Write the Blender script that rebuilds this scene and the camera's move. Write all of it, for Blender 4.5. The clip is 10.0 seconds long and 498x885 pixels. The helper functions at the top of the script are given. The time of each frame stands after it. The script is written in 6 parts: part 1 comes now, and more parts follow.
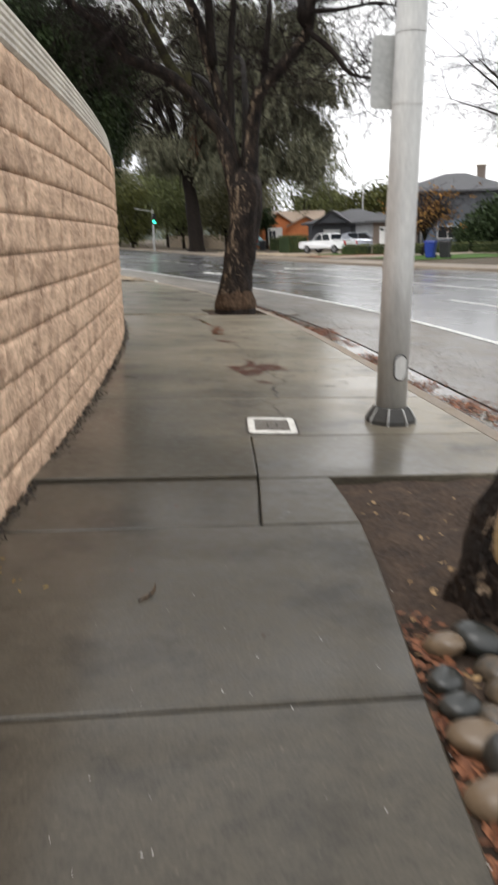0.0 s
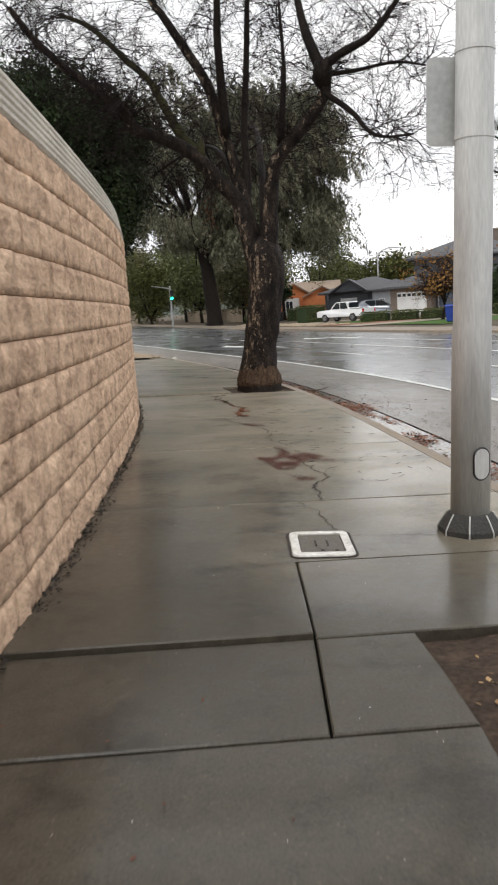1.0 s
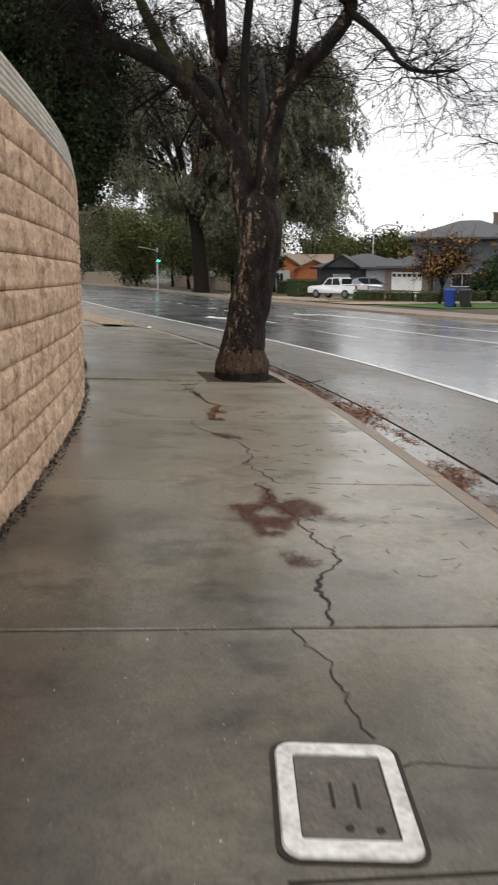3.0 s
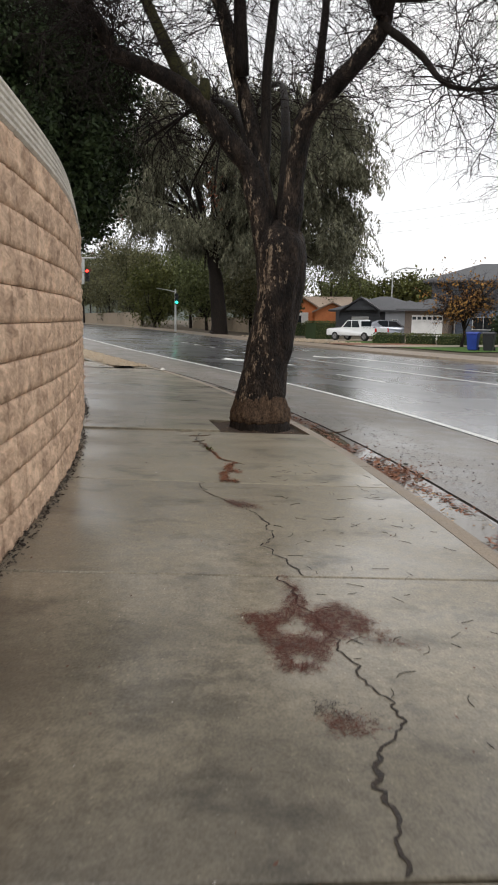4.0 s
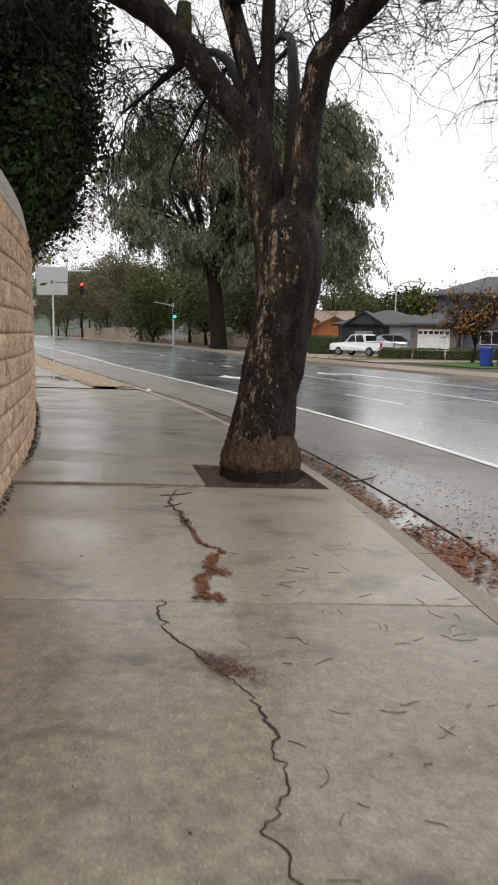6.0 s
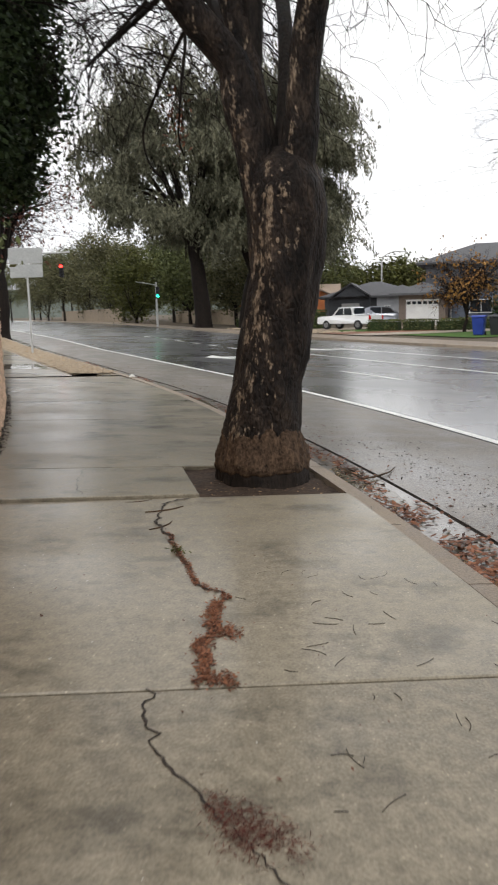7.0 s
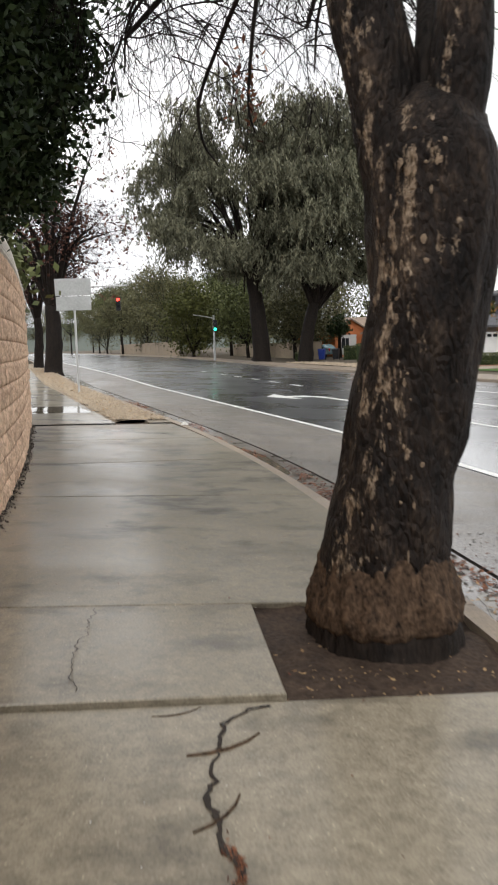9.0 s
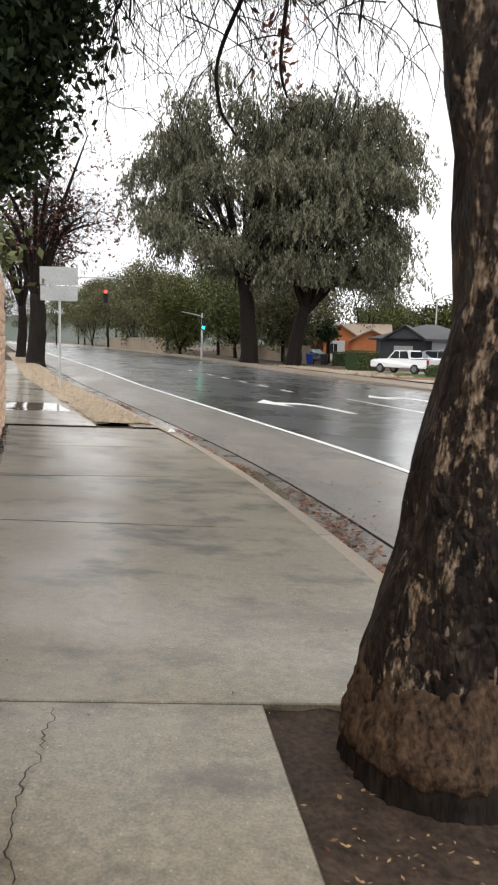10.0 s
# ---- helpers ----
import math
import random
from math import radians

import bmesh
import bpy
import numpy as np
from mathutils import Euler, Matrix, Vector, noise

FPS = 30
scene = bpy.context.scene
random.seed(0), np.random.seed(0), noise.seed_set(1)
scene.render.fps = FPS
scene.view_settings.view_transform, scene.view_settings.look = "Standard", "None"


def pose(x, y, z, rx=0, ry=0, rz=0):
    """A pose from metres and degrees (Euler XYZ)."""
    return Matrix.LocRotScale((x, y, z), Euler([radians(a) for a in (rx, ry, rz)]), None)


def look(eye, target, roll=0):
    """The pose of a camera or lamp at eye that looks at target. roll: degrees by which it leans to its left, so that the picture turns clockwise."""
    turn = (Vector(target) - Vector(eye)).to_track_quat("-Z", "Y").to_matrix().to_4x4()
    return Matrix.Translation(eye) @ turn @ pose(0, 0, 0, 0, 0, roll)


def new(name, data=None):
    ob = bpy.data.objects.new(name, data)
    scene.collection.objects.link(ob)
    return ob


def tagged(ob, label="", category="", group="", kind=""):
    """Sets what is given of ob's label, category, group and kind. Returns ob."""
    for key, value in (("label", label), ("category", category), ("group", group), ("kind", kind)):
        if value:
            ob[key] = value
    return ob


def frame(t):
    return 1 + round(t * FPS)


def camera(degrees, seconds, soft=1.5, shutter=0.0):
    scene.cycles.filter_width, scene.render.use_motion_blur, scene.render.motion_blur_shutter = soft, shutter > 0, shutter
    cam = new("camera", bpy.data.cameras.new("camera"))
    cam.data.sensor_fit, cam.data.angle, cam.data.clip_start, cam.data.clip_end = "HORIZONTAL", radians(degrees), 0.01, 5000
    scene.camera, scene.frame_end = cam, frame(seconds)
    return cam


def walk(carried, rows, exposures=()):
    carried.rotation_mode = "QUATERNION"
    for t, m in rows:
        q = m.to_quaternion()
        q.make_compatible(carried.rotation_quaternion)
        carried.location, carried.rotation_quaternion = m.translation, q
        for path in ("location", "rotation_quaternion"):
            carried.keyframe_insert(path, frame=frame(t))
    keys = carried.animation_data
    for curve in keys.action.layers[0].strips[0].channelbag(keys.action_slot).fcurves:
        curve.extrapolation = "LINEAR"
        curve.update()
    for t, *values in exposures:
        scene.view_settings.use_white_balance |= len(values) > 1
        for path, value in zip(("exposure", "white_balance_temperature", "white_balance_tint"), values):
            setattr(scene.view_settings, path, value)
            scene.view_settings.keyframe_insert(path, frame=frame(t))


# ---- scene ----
cam = camera(35.2, 10.0, soft=1.9, shutter=0.35)
# seconds, eye, target, roll
PATH = [
    (0, (0.074, 0.092, 1.283), (0.311, 2.011, 0.773), -1.4),
    (0.5, (0.089, 0.741, 1.295), (0.188, 2.709, 0.952), -3.2),
    (1, (0.134, 1.301, 1.289), (0.325, 3.264, 0.953), -3.9),
    (1.5, (0.17, 1.919, 1.31), (0.427, 3.868, 0.946), -3.0),
    (2, (0.274, 2.494, 1.322), (0.633, 4.421, 0.925), -1.0),
    (2.5, (0.335, 3.098, 1.309), (0.667, 5.025, 0.889), 0.6),
    (3, (0.434, 3.705, 1.292), (0.674, 5.647, 0.88), 0.3),
    (3.2, (0.45, 3.925, 1.295), (0.646, 5.882, 0.932), 0.3),
    (4.3, (0.619, 5.281, 1.222), (0.835, 7.245, 0.914), 1.2),
    (4.5, (0.666, 5.554, 1.206), (0.937, 7.506, 0.862), 1.7),
    (5, (0.733, 6.185, 1.204), (1.019, 8.134, 0.856), 1.2),
    (5.5, (0.829, 6.735, 1.202), (1.167, 8.682, 0.894), 1.6),
    (5.7, (0.84, 7.023, 1.227), (1.084, 8.99, 0.961), 2.0),
    (6.8, (0.856, 8.272, 1.232), (1.047, 10.238, 0.916), -0.8),
    (7, (0.876, 8.505, 1.236), (1.1, 10.465, 0.905), -1.5),
    (7.5, (0.963, 9.103, 1.24), (1.218, 11.049, 0.855), -1.9),
    (8, (0.954, 9.737, 1.258), (1.114, 11.685, 0.836), 0.9),
    (8.5, (0.956, 10.368, 1.292), (1.074, 12.34, 0.985), -1.4),
    (9, (0.886, 11.003, 1.317), (0.972, 12.986, 1.07), -1.6),
    (9.5, (0.823, 11.619, 1.359), (0.926, 13.606, 1.156), 0.6),
    (10, (0.761, 12.038, 1.386), (0.896, 14.018, 1.139), 1.6),
]
walk(cam, [(t, look(eye, target, roll)) for t, eye, target, roll in PATH],
     exposures=[(0.0, 0.92), (1.0, 0.74), (2.5, 0.60), (4.5, 0.50), (5.0, 0.48), (5.5, 0.62), (6.9, 0.66), (7.5, 0.47), (8.0, 0.76), (8.5, 0.68), (9.2, 0.86), (10.0, 0.95)])

# ---- overcast daylight ----
world = bpy.data.worlds.new("sky")
scene.world = world
world.use_nodes = True
wn, wl = world.node_tree.nodes, world.node_tree.links
wn.clear()
sky = wn.new("ShaderNodeTexSky")
sky.sky_type, sky.sun_disc = "NISHITA", False
sky.sun_elevation, sky.sun_rotation = radians(42), radians(200)
pale = wn.new("ShaderNodeHueSaturation")
pale.inputs["Saturation"].default_value = 0.12
pale.inputs["Value"].default_value = 0.05
wl.new(sky.outputs[0], pale.inputs["Color"])
wco = wn.new("ShaderNodeTexCoord")
cloud = wn.new("ShaderNodeTexNoise")
cloud.inputs["Scale"].default_value, cloud.inputs["Detail"].default_value = 2.2, 6
wmap = wn.new("ShaderNodeMapping")
wmap.inputs["Scale"].default_value = (1, 1, 3.0)
wl.new(wco.outputs["Generated"], wmap.inputs["Vector"])
wl.new(wmap.outputs[0], cloud.inputs["Vector"])
deck = wn.new("ShaderNodeValToRGB")
deck.color_ramp.elements[0].position, deck.color_ramp.elements[0].color = 0.35, (0.72, 0.74, 0.79, 1)
deck.color_ramp.elements[1].position, deck.color_ramp.elements[1].color = 0.62, (1.05, 1.045, 1.04, 1)
wl.new(cloud.outputs["Fac"], deck.inputs[0])
wmix = wn.new("ShaderNodeMix")
wmix.data_type = "RGBA"
wmix.inputs["Factor"].default_value = 0.8
wl.new(pale.outputs[0], wmix.inputs["A"])
wl.new(deck.outputs[0], wmix.inputs["B"])
wbg = wn.new("ShaderNodeBackground")
wbg.inputs["Strength"].default_value = 1.0
wl.new(wmix.outputs["Result"], wbg.inputs[0])
wl.new(wbg.outputs[0], wn.new("ShaderNodeOutputWorld").inputs[0])
sun = new("sun", bpy.data.lights.new("sun", "SUN"))
sun.data.energy, sun.data.angle, sun.data.color = 0.6, radians(30), (1.0, 0.97, 0.93)
sun.matrix_world = look((0, 0, 30), (6, 14, 0))


# ---- materials ----
def mat(name, dark, light, scale=3.0, rough=(0.6, 0.8), fine=60.0, bump=0.15, metal=0.0, vary=0.0, big=0.5, spec=0.5, stretch=None, coords="Position"):
    m = bpy.data.materials.new(name)
    m.use_nodes = True
    n, l = m.node_tree.nodes, m.node_tree.links
    bs = n["Principled BSDF"]
    geo = n.new("ShaderNodeNewGeometry")
    src = geo.outputs["Position"]
    if stretch:
        mp = n.new("ShaderNodeMapping")
        mp.inputs["Scale"].default_value = stretch
        l.new(src, mp.inputs["Vector"])
        src = mp.outputs[0]
    n1, n2 = n.new("ShaderNodeTexNoise"), n.new("ShaderNodeTexNoise")
    for nn, s in ((n1, scale), (n2, fine)):
        nn.inputs["Scale"].default_value, nn.inputs["Detail"].default_value = s, 5
        l.new(src, nn.inputs["Vector"])
    mx = n.new("ShaderNodeMath")
    mx.operation = "MULTIPLY_ADD"
    l.new(n1.outputs["Fac"], mx.inputs[0])
    mx.inputs[1].default_value = big
    half = n.new("ShaderNodeMath")
    half.operation = "MULTIPLY"
    l.new(n2.outputs["Fac"], half.inputs[0])
    half.inputs[1].default_value = 1 - big
    l.new(half.outputs[0], mx.inputs[2])
    fac = mx.outputs[0]
    if vary:
        oi = n.new("ShaderNodeObjectInfo")
        v = n.new("ShaderNodeMath")
        v.operation = "MULTIPLY_ADD"
        l.new(oi.outputs["Random"], v.inputs[0])
        v.inputs[1].default_value = vary
        sh = n.new("ShaderNodeMath")
        sh.operation = "SUBTRACT"
        l.new(fac, sh.inputs[0])
        sh.inputs[1].default_value = vary / 2
        l.new(sh.outputs[0], v.inputs[2])
        fac = v.outputs[0]
    rp = n.new("ShaderNodeValToRGB")
    rp.color_ramp.elements[0].position, rp.color_ramp.elements[0].color = 0.34, (*dark, 1)
    rp.color_ramp.elements[1].position, rp.color_ramp.elements[1].color = 0.66, (*light, 1)
    l.new(fac, rp.inputs[0])
    l.new(rp.outputs[0], bs.inputs["Base Color"])
    rr = n.new("ShaderNodeMapRange")
    rr.inputs["From Min"].default_value, rr.inputs["From Max"].default_value = 0.35, 0.65
    rr.inputs["To Min"].default_value, rr.inputs["To Max"].default_value = rough
    l.new(n1.outputs["Fac"], rr.inputs["Value"])
    l.new(rr.outputs[0], bs.inputs["Roughness"])
    bs.inputs["Metallic"].default_value = metal
    bs.inputs["Specular IOR Level"].default_value = spec
    if bump:
        bp = n.new("ShaderNodeBump")
        bp.inputs["Strength"].default_value, bp.inputs["Distance"].default_value = bump, 0.01
        l.new(n2.outputs["Fac"], bp.inputs["Height"])
        l.new(bp.outputs[0], bs.inputs["Normal"])
    return m


def wet(m, scale, low, high, rough=0.12, stretch=(1, 1, 1)):
    """A film of water that lies in patches."""
    n, l = m.node_tree.nodes, m.node_tree.links
    bs = n["Principled BSDF"]
    geo, mp, nz, rg = n.new("ShaderNodeNewGeometry"), n.new("ShaderNodeMapping"), n.new("ShaderNodeTexNoise"), n.new("ShaderNodeMapRange")
    mp.inputs["Scale"].default_value = stretch
    l.new(geo.outputs["Position"], mp.inputs["Vector"])
    nz.inputs["Scale"].default_value, nz.inputs["Detail"].default_value, nz.inputs["Distortion"].default_value = scale, 4, 0.6
    l.new(mp.outputs[0], nz.inputs["Vector"])
    rg.inputs["From Min"].default_value, rg.inputs["From Max"].default_value = 0.38, 0.62
    rg.inputs["To Min"].default_value, rg.inputs["To Max"].default_value = low, high
    l.new(nz.outputs["Fac"], rg.inputs["Value"])
    l.new(rg.outputs[0], bs.inputs["Coat Weight"])
    bs.inputs["Coat Roughness"].default_value = rough
    bs.inputs["Coat IOR"].default_value = 1.33
    return m


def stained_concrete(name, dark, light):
    """Pavement concrete: grain, mottling, dark blotches, and a darker near stretch with a ragged border."""
    m = mat(name, dark, light, 17, (0.40, 0.60), 95, 0.16, vary=0.10, big=0.5, spec=0.22)
    n, l = m.node_tree.nodes, m.node_tree.links
    bs = n["Principled BSDF"]
    src = bs.inputs["Base Color"].links[0].from_socket
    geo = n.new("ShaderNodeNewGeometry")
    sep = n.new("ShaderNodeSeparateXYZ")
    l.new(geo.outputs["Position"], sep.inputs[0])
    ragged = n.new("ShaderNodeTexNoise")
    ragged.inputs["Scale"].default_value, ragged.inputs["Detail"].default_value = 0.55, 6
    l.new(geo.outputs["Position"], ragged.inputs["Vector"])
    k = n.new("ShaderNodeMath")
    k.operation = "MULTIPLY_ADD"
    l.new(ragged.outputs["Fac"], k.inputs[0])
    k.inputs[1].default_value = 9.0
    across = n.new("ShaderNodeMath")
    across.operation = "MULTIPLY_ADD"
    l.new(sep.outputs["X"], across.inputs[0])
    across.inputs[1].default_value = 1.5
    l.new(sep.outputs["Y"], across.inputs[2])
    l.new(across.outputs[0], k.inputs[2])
    # base colour drops to a quarter towards low y and low x
    near_dark = n.new("ShaderNodeMapRange")
    near_dark.interpolation_type = "SMOOTHSTEP"
    near_dark.inputs["From Min"].default_value, near_dark.inputs["From Max"].default_value = 9.6, 15.0
    near_dark.inputs["To Min"].default_value, near_dark.inputs["To Max"].default_value = 0.25, 1.0
    l.new(k.outputs[0], near_dark.inputs["Value"])
    mp, blot, rg = n.new("ShaderNodeMapping"), n.new("ShaderNodeTexNoise"), n.new("ShaderNodeMapRange")
    mp.inputs["Scale"].default_value = (1.0, 1.25, 1)
    l.new(geo.outputs["Position"], mp.inputs["Vector"])
    blot.inputs["Scale"].default_value, blot.inputs["Detail"].default_value, blot.inputs["Roughness"].default_value = 1.9, 7, 0.62
    l.new(mp.outputs[0], blot.inputs["Vector"])
    rg.inputs["From Min"].default_value, rg.inputs["From Max"].default_value = 0.33, 0.47
    rg.inputs["To Min"].default_value, rg.inputs["To Max"].default_value = 0.52, 1.0
    l.new(blot.outputs["Fac"], rg.inputs["Value"])
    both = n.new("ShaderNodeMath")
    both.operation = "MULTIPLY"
    l.new(near_dark.outputs[0], both.inputs[0])
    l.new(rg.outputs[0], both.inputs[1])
    sp, sr = n.new("ShaderNodeTexVoronoi"), n.new("ShaderNodeMapRange")
    sp.inputs["Scale"].default_value = 26
    l.new(geo.outputs["Position"], sp.inputs["Vector"])
    sr.inputs["From Min"].default_value, sr.inputs["From Max"].default_value = 0.05, 0.13
    sr.inputs["To Min"].default_value, sr.inputs["To Max"].default_value = 1.75, 1.0
    l.new(sp.outputs["Distance"], sr.inputs["Value"])
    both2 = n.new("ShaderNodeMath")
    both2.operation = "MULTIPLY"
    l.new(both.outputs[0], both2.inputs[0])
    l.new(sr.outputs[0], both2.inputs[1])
    # dark damp streaks on the far slabs
    mp2, st, s2, reach, keep = (n.new("ShaderNode" + q) for q in ("Mapping", "TexNoise", "MapRange", "MapRange", "Mix"))
    mp2.inputs["Scale"].default_value = (0.95, 1.7, 1)
    l.new(geo.outputs["Position"], mp2.inputs["Vector"])
    st.inputs["Scale"].default_value, st.inputs["Detail"].default_value, st.inputs["Roughness"].default_value = 0.9, 6, 0.6
    l.new(mp2.outputs[0], st.inputs["Vector"])
    s2.inputs["From Min"].default_value, s2.inputs["From Max"].default_value = 0.38, 0.46
    s2.inputs["To Min"].default_value, s2.inputs["To Max"].default_value = 0.45, 1.0
    l.new(st.outputs["Fac"], s2.inputs["Value"])
    reach.inputs["From Min"].default_value, reach.inputs["From Max"].default_value = 15.2, 17.0
    l.new(sep.outputs["Y"], reach.inputs["Value"])
    l.new(reach.outputs[0], keep.inputs["Factor"])
    keep.inputs["A"].default_value = 1.0
    l.new(s2.outputs[0], keep.inputs["B"])
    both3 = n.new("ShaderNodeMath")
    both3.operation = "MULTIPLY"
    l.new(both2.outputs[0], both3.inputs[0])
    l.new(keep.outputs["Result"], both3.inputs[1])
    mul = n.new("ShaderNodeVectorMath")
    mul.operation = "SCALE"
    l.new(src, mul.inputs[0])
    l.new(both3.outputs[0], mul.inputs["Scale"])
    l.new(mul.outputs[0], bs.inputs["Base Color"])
    return m


def trunk_mat(name):
    """Dark plated bark with tan and grey patches where plates have fallen."""
    m = bpy.data.materials.new(name)
    m.use_nodes = True
    n, l = m.node_tree.nodes, m.node_tree.links
    bs = n["Principled BSDF"]
    geo, mp = n.new("ShaderNodeNewGeometry"), n.new("ShaderNodeMapping")
    mp.inputs["Scale"].default_value = (1, 1, 0.42)
    l.new(geo.outputs["Position"], mp.inputs["Vector"])
    vo, n1, n2 = n.new("ShaderNodeTexVoronoi"), n.new("ShaderNodeTexNoise"), n.new("ShaderNodeTexNoise")
    vo.feature = "DISTANCE_TO_EDGE"
    vo.inputs["Scale"].default_value = 26
    warp = n.new("ShaderNodeVectorMath")
    warp.operation = "MULTIPLY_ADD"
    n1.inputs["Scale"].default_value, n1.inputs["Detail"].default_value = 9, 6
    n2.inputs["Scale"].default_value, n2.inputs["Detail"].default_value = 60, 6
    for q in (n1, n2):
        l.new(mp.outputs[0], q.inputs["Vector"])
    l.new(n1.outputs["Color"], warp.inputs[0])
    warp.inputs[1].default_value = (0.09, 0.09, 0.09)
    l.new(mp.outputs[0], warp.inputs[2])
    l.new(warp.outputs[0], vo.inputs["Vector"])
    rp = n.new("ShaderNodeValToRGB")
    e = rp.color_ramp.elements
    e[0].position, e[0].color = 0.36, (0.006, 0.005, 0.0045, 1)
    e[1].position, e[1].color = 0.74, (0.085, 0.064, 0.047, 1)
    for p, c in ((0.52, (0.022, 0.016, 0.013, 1)), (0.60, (0.046, 0.033, 0.024, 1)), (0.66, (0.08, 0.056, 0.04, 1))):
        k = e.new(p)
        k.color = c
    mixf = n.new("ShaderNodeMath")
    mixf.operation = "MULTIPLY_ADD"
    l.new(n2.outputs["Fac"], mixf.inputs[0])
    mixf.inputs[1].default_value = 0.38
    sc = n.new("ShaderNodeMath")
    sc.operation = "MULTIPLY"
    l.new(n1.outputs["Fac"], sc.inputs[0])
    sc.inputs[1].default_value = 0.62
    l.new(sc.outputs[0], mixf.inputs[2])
    l.new(mixf.outputs[0], rp.inputs[0])
    side = n.new("ShaderNodeVectorMath")
    side.operation = "DOT_PRODUCT"
    l.new(geo.outputs["Normal"], side.inputs[0])
    side.inputs[1].default_value = (-0.72, -0.69, 0)
    flake = n.new("ShaderNodeTexNoise")
    flake.inputs["Scale"].default_value, flake.inputs["Detail"].default_value, flake.inputs["Roughness"].default_value = 13, 8, 0.68
    l.new(mp.outputs[0], flake.inputs["Vector"])
    fm = n.new("ShaderNodeMath")
    fm.operation = "MULTIPLY_ADD"
    l.new(side.outputs["Value"], fm.inputs[0])
    fm.inputs[1].default_value = 0.31
    l.new(flake.outputs["Fac"], fm.inputs[2])
    fr = n.new("ShaderNodeMapRange")
    fr.inputs["From Min"].default_value, fr.inputs["From Max"].default_value = 0.818, 0.87
    l.new(fm.outputs[0], fr.inputs["Value"])
    tone = n.new("ShaderNodeValToRGB")
    tone.color_ramp.elements[0].position, tone.color_ramp.elements[0].color = 0.35, (0.05, 0.032, 0.02, 1)
    tone.color_ramp.elements[1].position, tone.color_ramp.elements[1].color = 0.65, (0.36, 0.275, 0.195, 1)
    l.new(n2.outputs["Fac"], tone.inputs[0])
    mixc = n.new("ShaderNodeMix")
    mixc.data_type = "RGBA"
    l.new(fr.outputs[0], mixc.inputs["Factor"])
    l.new(rp.outputs[0], mixc.inputs["A"])
    l.new(tone.outputs[0], mixc.inputs["B"])
    l.new(mixc.outputs["Result"], bs.inputs["Base Color"])
    bs.inputs["Roughness"].default_value = 0.7
    bs.inputs["Specular IOR Level"].default_value = 0.16
    hs = n.new("ShaderNodeMath")
    hs.operation = "MULTIPLY_ADD"
    l.new(vo.outputs["Distance"], hs.inputs[0])
    hs.inputs[1].default_value = 2.0
    l.new(n2.outputs["Fac"], hs.inputs[2])
    bp = n.new("ShaderNodeBump")
    bp.inputs["Strength"].default_value, bp.inputs["Distance"].default_value = 0.9, 0.02
    l.new(hs.outputs[0], bp.inputs["Height"])
    l.new(bp.outputs[0], bs.inputs["Normal"])
    return m


def leaf_mat(name, dark, light, rough=0.55):
    m = bpy.data.materials.new(name)
    m.use_nodes = True
    n, l = m.node_tree.nodes, m.node_tree.links
    bs = n["Principled BSDF"]
    geo = n.new("ShaderNodeNewGeometry")
    nz = n.new("ShaderNodeTexNoise")
    nz.inputs["Scale"].default_value = 0.7
    l.new(geo.outputs["Position"], nz.inputs["Vector"])
    ad = n.new("ShaderNodeMath")
    ad.operation = "ADD"
    l.new(geo.outputs["Random Per Island"], ad.inputs[0])
    l.new(nz.outputs["Fac"], ad.inputs[1])
    rp = n.new("ShaderNodeValToRGB")
    rp.color_ramp.elements[0].position, rp.color_ramp.elements[0].color = 0.5, (*dark, 1)
    rp.color_ramp.elements[1].position, rp.color_ramp.elements[1].color = 1.4, (*light, 1)
    hf = n.new("ShaderNodeMath")
    hf.operation = "MULTIPLY"
    hf.inputs[1].default_value = 0.7
    l.new(ad.outputs[0], hf.inputs[0])
    rp.color_ramp.elements[0].position, rp.color_ramp.elements[1].position = 0.3, 0.95
    l.new(hf.outputs[0], rp.inputs[0])
    l.new(rp.outputs[0], bs.inputs["Base Color"])
    bs.inputs["Roughness"].default_value = rough
    bs.inputs["Specular IOR Level"].default_value = 0.15
    return m


def glass_mat(name, tint, rough=0.05):
    m = bpy.data.materials.new(name)
    m.use_nodes = True
    bs = m.node_tree.nodes["Principled BSDF"]
    bs.inputs["Base Color"].default_value = (*tint, 1)
    bs.inputs["Roughness"].default_value = rough
    return m


def glow_mat(name, colour, strength):
    m = bpy.data.materials.new(name)
    m.use_nodes = True
    bs = m.node_tree.nodes["Principled BSDF"]
    bs.inputs["Base Color"].default_value = (*colour, 1)
    bs.inputs["Emission Color"].default_value = (*colour, 1)
    bs.inputs["Emission Strength"].default_value = strength
    return m


